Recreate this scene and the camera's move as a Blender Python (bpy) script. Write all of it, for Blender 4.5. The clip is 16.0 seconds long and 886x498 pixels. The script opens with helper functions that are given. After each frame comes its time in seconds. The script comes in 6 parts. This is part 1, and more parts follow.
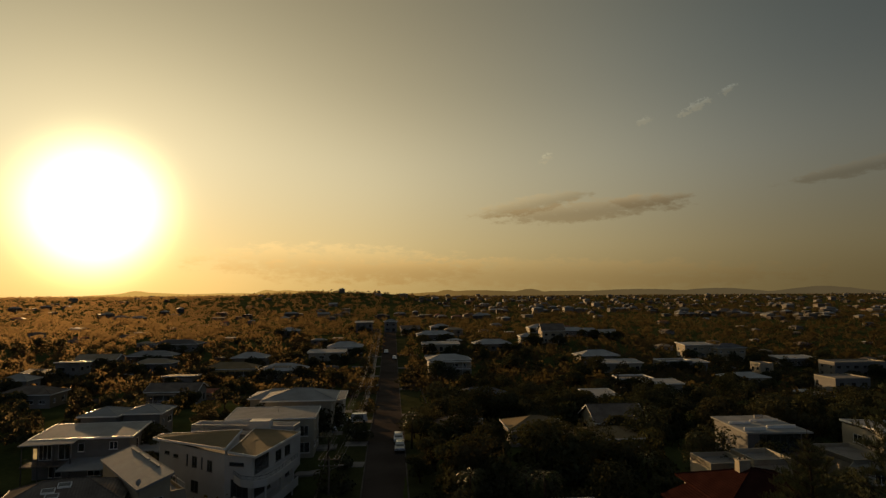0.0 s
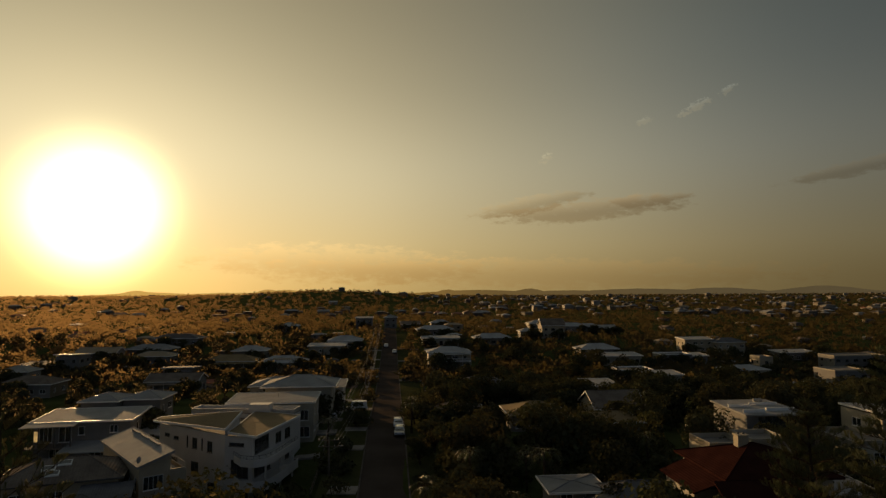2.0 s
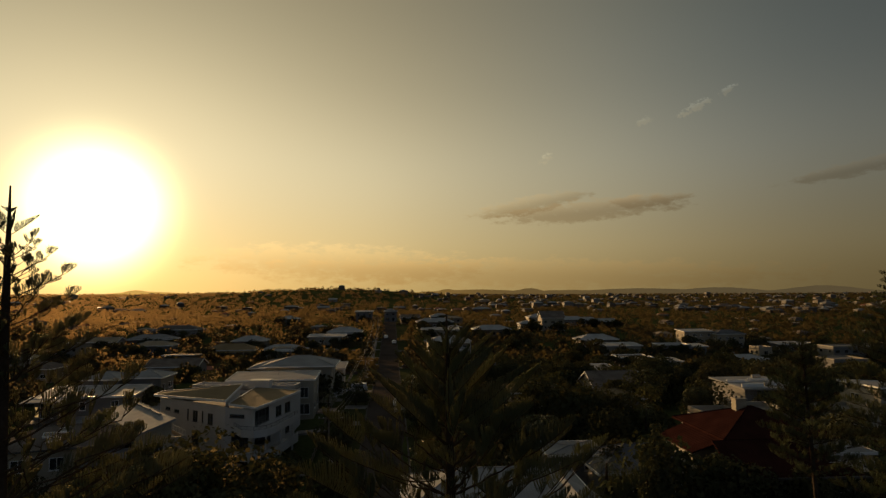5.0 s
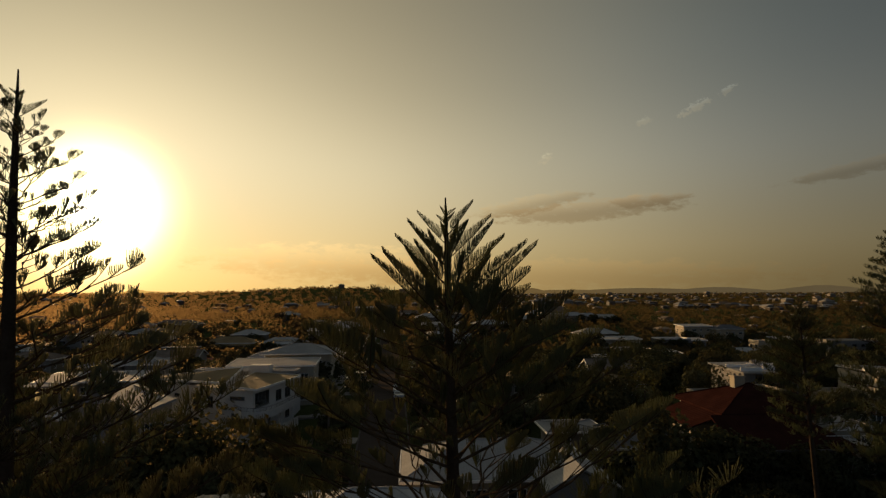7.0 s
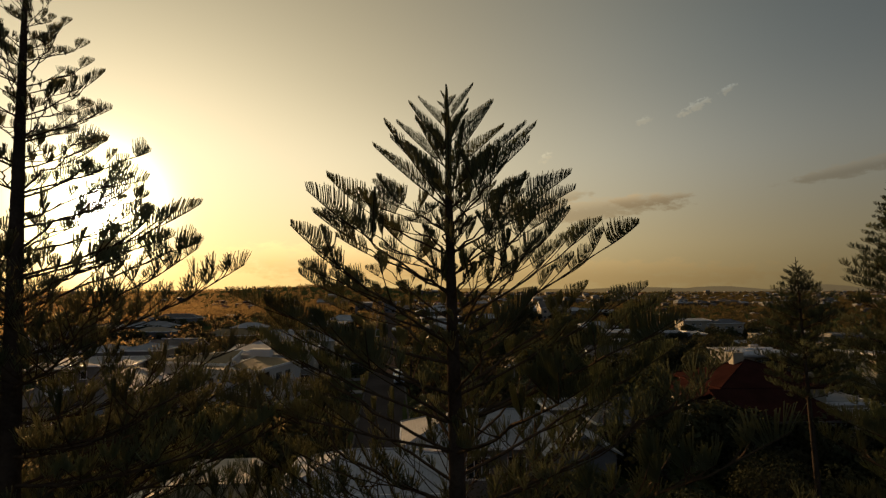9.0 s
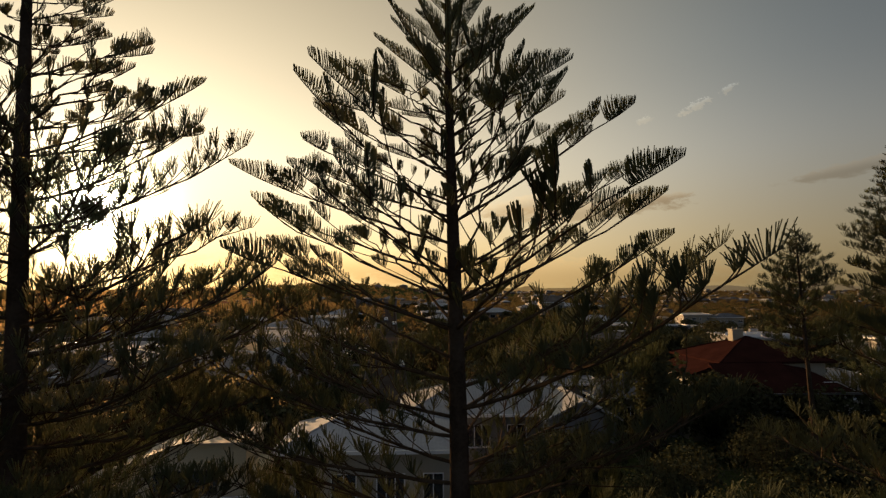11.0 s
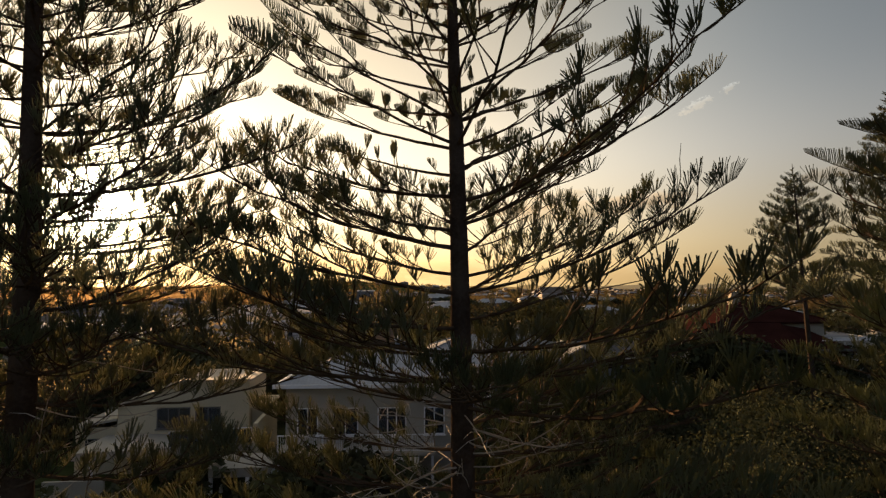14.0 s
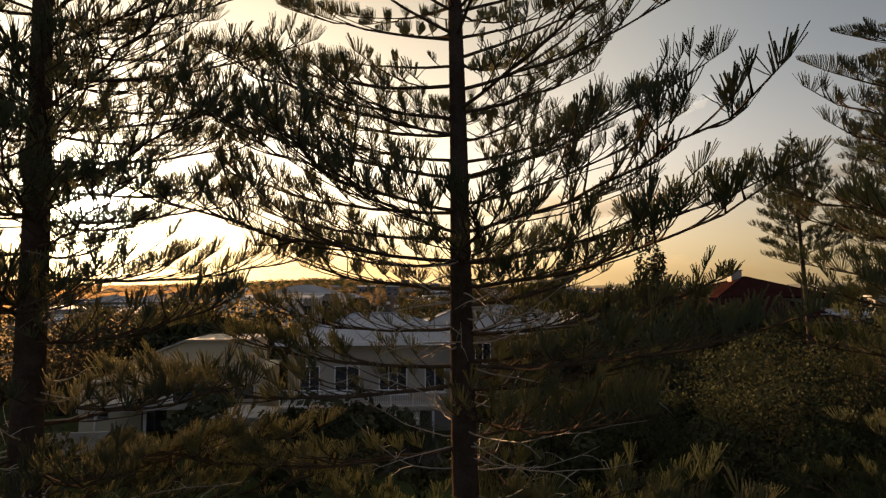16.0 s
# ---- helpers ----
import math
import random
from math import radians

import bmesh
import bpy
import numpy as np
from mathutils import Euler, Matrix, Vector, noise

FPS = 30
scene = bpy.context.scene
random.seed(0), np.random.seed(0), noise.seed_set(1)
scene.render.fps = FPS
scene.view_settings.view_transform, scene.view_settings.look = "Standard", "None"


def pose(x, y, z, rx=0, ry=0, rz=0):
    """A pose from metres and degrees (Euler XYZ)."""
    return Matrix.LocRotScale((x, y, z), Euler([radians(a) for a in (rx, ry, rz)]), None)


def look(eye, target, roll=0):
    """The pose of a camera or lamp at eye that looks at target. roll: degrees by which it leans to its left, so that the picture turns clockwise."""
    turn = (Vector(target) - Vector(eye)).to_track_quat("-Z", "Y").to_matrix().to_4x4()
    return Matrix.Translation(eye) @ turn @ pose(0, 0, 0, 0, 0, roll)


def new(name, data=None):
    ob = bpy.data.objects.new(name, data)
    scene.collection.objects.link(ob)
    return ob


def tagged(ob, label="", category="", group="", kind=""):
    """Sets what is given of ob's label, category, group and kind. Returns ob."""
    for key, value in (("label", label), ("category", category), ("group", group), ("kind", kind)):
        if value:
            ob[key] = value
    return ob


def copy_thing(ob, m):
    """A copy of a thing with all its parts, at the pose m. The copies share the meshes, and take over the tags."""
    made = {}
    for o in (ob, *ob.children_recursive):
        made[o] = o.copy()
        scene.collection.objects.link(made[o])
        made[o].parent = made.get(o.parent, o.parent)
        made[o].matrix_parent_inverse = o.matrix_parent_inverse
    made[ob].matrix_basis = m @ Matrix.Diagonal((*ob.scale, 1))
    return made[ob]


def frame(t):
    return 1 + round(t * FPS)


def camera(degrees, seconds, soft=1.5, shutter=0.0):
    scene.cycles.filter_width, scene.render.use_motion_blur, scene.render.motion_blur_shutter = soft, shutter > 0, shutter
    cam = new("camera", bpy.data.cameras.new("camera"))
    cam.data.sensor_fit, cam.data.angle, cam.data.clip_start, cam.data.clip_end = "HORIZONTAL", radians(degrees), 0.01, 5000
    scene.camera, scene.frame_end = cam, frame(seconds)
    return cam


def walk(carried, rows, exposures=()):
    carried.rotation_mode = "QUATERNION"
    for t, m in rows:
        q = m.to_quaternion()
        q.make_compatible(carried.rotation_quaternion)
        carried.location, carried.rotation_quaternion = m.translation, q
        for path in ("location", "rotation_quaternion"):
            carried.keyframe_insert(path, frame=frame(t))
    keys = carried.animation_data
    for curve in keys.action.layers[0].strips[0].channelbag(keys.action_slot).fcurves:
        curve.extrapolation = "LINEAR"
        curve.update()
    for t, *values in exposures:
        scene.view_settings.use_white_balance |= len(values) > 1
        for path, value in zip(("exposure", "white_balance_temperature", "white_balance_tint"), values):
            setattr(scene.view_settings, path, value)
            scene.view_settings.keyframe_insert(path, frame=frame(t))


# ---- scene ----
# ---------- camera: a drone sinking straight down in front of tall pines ----------
cam = camera(72.0, 16.0, 1.35)
PATH = [
    (0.0, pose(0, 0, 30.0, 94.36, 0.38, 0)),
    (2.0, pose(0.03, 0, 27.27, 94.36, 0.37, 0)),
    (4.0, pose(0.05, -0.02, 24.57, 94.37, 0.35, 0)),
    (7.0, pose(0.05, -0.12, 20.8, 94.37, 0.32, -0.03)),
    (9.0, pose(0.02, -0.18, 18.3, 94.3, 0.28, -0.05)),
    (11.5, pose(0.02, -0.2, 15.1, 94.25, 0.27, 0)),
    (13.0, pose(0.0, -0.25, 13.13, 94.22, 0.26, 0.03)),
    (14.5, pose(0.0, -0.33, 11.15, 94.14, 0.24, 0.08)),
    (16.0, pose(0.02, -0.48, 9.27, 94.1, 0.24, 0.16)),
]
walk(cam, PATH, [(0, 0.08, 6500, 10), (4, 0.1, 6500, 10), (7, 0.25, 6350, 12), (9, 0.55, 6300, 14), (11.5, 1.06, 6150, 19), (12.5, 1.24, 6100, 20), (14.5, 1.58, 6100, 22), (16, 1.70, 6150, 24)])

# ---------- sky and sun ----------
SUN_AZ, SUN_EL = radians(-29.9), radians(7.25)
SUN_DIR = Vector((math.sin(SUN_AZ) * math.cos(SUN_EL), math.cos(SUN_AZ) * math.cos(SUN_EL), math.sin(SUN_EL)))


class Nodes:
    """A short hand for node trees."""

    def __init__(self, tree):
        self.t = tree
        tree.nodes.clear()

    def add(self, kind, ins=(), **props):
        n = self.t.nodes.new("ShaderNode" + kind)
        if "operation" in props:
            n.operation = props["operation"]
        if "use_clamp" in props:
            n.use_clamp = props["use_clamp"]
        if "interpolation_type" in props:
            n.interpolation_type = props["interpolation_type"]
        if "data_type" in props:
            n.data_type, n.blend_type = props["data_type"], props["blend_type"]
        if "wave_type" in props:
            n.wave_type, n.bands_direction = props["wave_type"], props["bands_direction"]
        for k, v in (ins.items() if isinstance(ins, dict) else enumerate(ins)):
            if isinstance(v, bpy.types.NodeSocket):
                self.t.links.new(v, n.inputs[k])
            elif v is not None:
                n.inputs[k].default_value = v
        return n

    def math(self, op, a, b=0.0, c=0.0, clamp=False):
        return self.add("Math", (a, b, c), operation=op, use_clamp=clamp).outputs[0]

    def vec(self, op, a, b=(0, 0, 0)):
        n = self.add("VectorMath", (a, b), operation=op)
        return n.outputs["Value"] if op in ("DOT_PRODUCT", "LENGTH", "DISTANCE") else n.outputs[0]

    def scale(self, a, f):
        n = self.add("VectorMath", (a,), operation="SCALE")
        if isinstance(f, bpy.types.NodeSocket):
            self.t.links.new(f, n.inputs["Scale"])
        else:
            n.inputs["Scale"].default_value = f
        return n.outputs[0]

    def smooth(self, x, a, b, lo=0.0, hi=1.0):
        return self.add("MapRange", (x, a, b, lo, hi), interpolation_type="SMOOTHSTEP").outputs[0]

    def mix(self, f, a, b, blend="MIX"):
        n = self.add("Mix", data_type="RGBA", blend_type=blend)
        for s, v in ((n.inputs[0], f), (n.inputs[6], a), (n.inputs[7], b)):
            if isinstance(v, bpy.types.NodeSocket):
                self.t.links.new(v, s)
            else:
                s.default_value = v if isinstance(v, (int, float)) else (*v[:3], 1)
        return n.outputs[2]

    def noise(self, co, scale, detail=3.0, rough=0.55):
        return self.add("TexNoise", {"Vector": co, "Scale": scale, "Detail": detail, "Roughness": rough}).outputs[0]

    def ramp(self, f, stops, constant=False):
        n = self.add("ValToRGB", (f,))
        n.color_ramp.interpolation = "CONSTANT" if constant else "LINEAR"
        e = n.color_ramp.elements
        while len(e) < len(stops):
            e.new(0.5)
        for el, (p, c) in zip(e, stops):
            el.position, el.color = p, (*c, 1)
        return n.outputs[0]


def build_sky():
    w = bpy.data.worlds.new("evening_sky")
    scene.world = w
    w.use_nodes = True
    n = Nodes(w.node_tree)
    d = n.vec("NORMALIZE", n.add("TexCoord").outputs["Generated"])
    sep = n.add("SeparateXYZ", (d,))
    el = n.math("MULTIPLY", n.math("ARCSINE", sep.outputs[2]), 57.2958)
    az = n.math("MULTIPLY", n.math("ARCTAN2", sep.outputs[0], sep.outputs[1]), 57.2958)
    ang = n.math("MULTIPLY", n.math("ARCCOSINE", n.math("MINIMUM", n.vec("DOT_PRODUCT", d, tuple(SUN_DIR)), 0.99999)), 57.2958)
    tex = n.add("TexSky")
    tex.sky_type, tex.sun_disc, tex.sun_elevation, tex.sun_rotation = "NISHITA", False, SUN_EL, SUN_AZ
    tex.air_density, tex.dust_density, tex.ozone_density = 1.0, 1.6, 1.5
    sky = tex.outputs[0]
    total = n.scale(sky, 0.006)

    def halo(total, k, width, col):
        e = n.math("MULTIPLY", n.math("EXPONENT", n.math("MULTIPLY", ang, -1 / width)), k)
        return n.vec("ADD", total, n.scale(n.add("CombineXYZ", col).outputs[0], e))
    total = halo(total, 0.90, 33.0, (1.0, 0.825, 0.455))
    total = n.vec("ADD", total, (0.016, 0.021, 0.025))
    # dusty air near the horizon takes the blue away
    low = n.smooth(el, -2.0, 13.0)
    total = n.vec("MULTIPLY", total, n.mix(low, (1.0, 0.83, 0.51), (1.0, 1.0, 1.0)))
    cool = n.math("MULTIPLY", n.smooth(ang, 24.0, 66.0), n.smooth(el, 1.0, 24.0))
    cool = n.math("MULTIPLY", cool, n.smooth(ang, 75.0, 115.0, 1.0, 0.25))
    total = n.vec("MULTIPLY", total, n.mix(cool, (1, 1, 1), (0.80, 1.0, 1.33)))
    away = n.smooth(ang, 75.0, 135.0, 1.0, 2.6)
    total = n.scale(total, away)
    total = n.vec("MULTIPLY", total, n.mix(n.smooth(ang, 70.0, 120.0), (1, 1, 1), (0.93, 1.0, 1.22)))
    edge = n.smooth(ang, 42.0, 66.0, 1.0, 0.80)
    total = n.scale(total, edge)
    bank = n.math("MULTIPLY", n.smooth(ang, 8.0, 26.0), n.math("MULTIPLY", n.smooth(el, 0.5, 5.0), n.smooth(el, 9.0, 20.0, 1.0, 0.0)))
    total = n.scale(total, n.math("MULTIPLY_ADD", bank, 0.20, 1.0))
    high = n.smooth(el, 11.0, 30.0, 1.0, 0.63)
    total = n.scale(total, n.math("MULTIPLY", high, n.smooth(el, 36.0, 75.0, 1.0, 1.7)))
    # clouds: long thin banks, each a soft ellipse broken up by noise
    p = n.add("CombineXYZ", (n.math("MULTIPLY", az, 0.5), n.math("MULTIPLY", el, 1.25), 0.0)).outputs[0]
    rag = n.math("SUBTRACT", n.noise(p, 1.1, 8.0, 0.66), 0.5)
    shred = n.math("SUBTRACT", n.noise(n.add("CombineXYZ", (az, n.math("MULTIPLY", el, 1.6), 3.0)).outputs[0], 1.5, 7.0, 0.68), 0.53)
    for a, e, ra, re, tilt, k, tone in (
            (13.6, 7.7, 9.5, 1.15, 0.06, 1.0, (0.76, 0.70, 0.64)),
            (8.0, 8.3, 6.0, 0.95, 0.17, 0.9, (0.80, 0.74, 0.67)),
            (19.0, 8.4, 4.0, 0.75, 0.05, 0.8, (0.80, 0.74, 0.68)),
            (-9.0, 2.9, 15.0, 2.0, -0.03, 0.65, (0.90, 0.84, 0.77)),
            (8.0, 2.0, 26.0, 1.6, -0.02, 0.45, (0.90, 0.80, 0.70)),
            (35.5, 9.8, 6.5, 0.7, 0.13, 0.85, (0.76, 0.70, 0.64)),
            (22.9, 16.0, 1.7, 0.6, 0.36, 0.8, (1.3, 1.22, 1.12)),
            (25.7, 17.1, 0.8, 0.4, 0.3, 0.8, (1.3, 1.22, 1.12)),
            (18.6, 15.3, 0.8, 0.4, 0.2, 0.6, (1.22, 1.16, 1.08)),
            (9.6, 12.5, 0.8, 0.5, 0.5, 0.5, (1.2, 1.14, 1.06))):
        x = n.math("SUBTRACT", az, a)
        y = n.math("SUBTRACT", n.math("SUBTRACT", el, e), n.math("MULTIPLY", x, tilt))
        r = n.math("ADD", n.math("POWER", n.math("ABSOLUTE", n.math("DIVIDE", x, ra)), 2.0), n.math("POWER", n.math("ABSOLUTE", n.math("DIVIDE", y, re)), 2.0))
        body = n.smooth(n.math("SUBTRACT", n.math("MULTIPLY", rag if ra > 3 else shred, 3.4 if ra > 3 else 6.5), r), -1.0, -0.25, 0.0, k)
        # sunlit upper rims are paler than the undersides
        top = n.smooth(y, -0.3 * re, 0.9 * re)
        shade = n.mix(top, tone, tuple(min(1.6, c * 1.42) for c in tone))
        total = n.vec("MULTIPLY", total, n.mix(body, (1, 1, 1), shade))
    # the sun's own glare
    core = n.math("MULTIPLY", n.math("EXPONENT", n.math("MULTIPLY", n.math("POWER", n.math("DIVIDE", ang, 4.75), 3.0), -1.0)), 2.6)
    total = n.vec("ADD", total, n.scale(n.add("CombineXYZ", (1.0, 0.94, 0.45)).outputs[0], core))
    total = halo(total, 30.0, 0.7, (1.0, 0.9, 0.7))
    bg = n.add("Background", (total, 1.0))
    out = n.add("OutputWorld", (bg.outputs[0],))


build_sky()
lamp = bpy.data.lights.new("sun", "SUN")
lamp.energy, lamp.angle, lamp.color = 3.6, radians(0.5), (1.0, 0.60, 0.26)
sun = new("sun", lamp)
sun.matrix_world = look(SUN_DIR * 500, (0, 0, 0))

# ---------- materials ----------
def island_material(name, stops, rough):
    """A surface whose colour differs from house to house of one mesh."""
    m = bpy.data.materials.new(name)
    m.use_nodes = True
    n = Nodes(m.node_tree)
    geo = n.add("NewGeometry")
    col = n.ramp(geo.outputs["Random Per Island"], stops, True)
    stain = n.math("MULTIPLY_ADD", n.noise(geo.outputs["Position"], 0.6, 4.0), 0.5, 0.72)
    b = n.add("BsdfPrincipled", {"Base Color": n.scale(col, stain), "Roughness": rough, "Specular IOR Level": 0.2})
    n.add("OutputMaterial", (b.outputs[0],))
    return m


def material(name, c1, c2, rough=0.7, scale=1.0, fine=12.0, bump=0.15, metal=0.0, translucent=0.0, vary=0.0, wave=0.0, spec=0.5, space="Object", ramp=None, sheen=0.0, glow=(1.3, 1.25, 0.8), forward=0.0, through_tint=(0.8, 0.62, 0.36), fluffy=0.0):
    """A surface of two tones, mixed by coarse stains and fine grain, with relief. vary: how far objects differ; wave: ribs for each metre."""
    m = bpy.data.materials.new(name)
    m.use_nodes = True
    n = Nodes(m.node_tree)
    tc = n.add("TexCoord")
    geo = n.add("NewGeometry")
    co = geo.outputs["Position"] if space == "World" else tc.outputs[space]
    big, small = n.noise(co, scale, 4.0), n.noise(co, fine, 3.0)
    f = n.math("ADD", n.math("MULTIPLY", big, 0.7), n.math("MULTIPLY", small, 0.3))
    f = n.smooth(f, 0.3, 0.7)
    if ramp:
        rnd = n.add("ObjectInfo").outputs["Random"]
        base = n.ramp(rnd, ramp, True)
        col = n.mix(f, n.mix(1.0, base, (0.72, 0.70, 0.66), "MULTIPLY"), base)
    else:
        col = n.mix(f, c1, c2)
    if vary:
        rnd = n.add("ObjectInfo").outputs["Random"]
        hue = n.add("HueSaturation", {"Hue": n.math("MULTIPLY_ADD", rnd, 0.05 * vary, 0.5 - 0.025 * vary), "Saturation": n.math("MULTIPLY_ADD", rnd, 0.4 * vary, 1 - 0.2 * vary),
                                      "Value": n.math("MULTIPLY_ADD", n.math("FRACT", n.math("MULTIPLY", rnd, 7.31)), 0.9 * vary, 1 - 0.45 * vary), "Color": col})
        col = hue.outputs[0]
    height = small
    if wave:
        wv = n.add("TexWave", {"Vector": co, "Scale": wave, "Distortion": 0.0}, wave_type="BANDS", bands_direction="X").outputs[1]
        height = n.math("ADD", n.math("MULTIPLY", wv, 1.5), n.math("MULTIPLY", small, 0.3))
    bp = n.add("Bump", {"Strength": bump, "Distance": 0.03, "Height": height})
    facing = bp.outputs[0]
    if fluffy:
        # far crowns are soft masses: their small leaves share one even normal
        facing = n.vec("NORMALIZE", n.vec("ADD", n.scale(geo.outputs["Normal"], 1 - fluffy), (0.0, -0.94 * fluffy, 0.34 * fluffy)))
    ro = n.math("MULTIPLY_ADD", big, 0.3, rough - 0.15)
    bsdf = n.add("BsdfPrincipled", {"Base Color": col, "Roughness": ro, "Metallic": metal, "Specular IOR Level": spec, "Normal": facing, "Sheen Weight": sheen, "Sheen Roughness": 0.35, "Sheen Tint": (1.0, 0.75, 0.4, 1)})
    out = bsdf.outputs[0]
    if translucent:
        tr = n.add("BsdfTranslucent", {"Color": n.mix(1.0, col, glow, "MULTIPLY"), "Normal": facing})
        out = n.add("MixShader", (translucent, out, tr.outputs[0])).outputs[0]
    if forward:
        # thin leaves pass most light on, close to the way that it came
        # on the far woods its orange tint stands in for haze
        fw = n.add("BsdfRefraction", {"Color": (*through_tint, 1), "Roughness": 0.9, "IOR": 1.45, "Normal": facing})
        out = n.add("MixShader", (forward, out, fw.outputs[0])).outputs[0]
    n.add("OutputMaterial", (out,))
    return m


def glow_material(name, colour, power):
    m = bpy.data.materials.new(name)
    m.use_nodes = True
    n = Nodes(m.node_tree)
    co = n.add("TexCoord").outputs["Object"]
    e = n.add("Emission", {"Color": (*colour, 1), "Strength": n.smooth(n.noise(co, 1.4, 2.0), 0.3, 0.7, 0.4 * power, power)})
    n.add("OutputMaterial", (e.outputs[0],))
    return m


def glass_material(name, tint, rough=0.03):
    m = bpy.data.materials.new(name)
    m.use_nodes = True
    n = Nodes(m.node_tree)
    b = n.add("BsdfPrincipled", {"Base Color": (*tint, 1), "Roughness": rough, "Transmission Weight": 0.7, "IOR": 1.5})
    n.add("OutputMaterial", (b.outputs[0],))
    return m


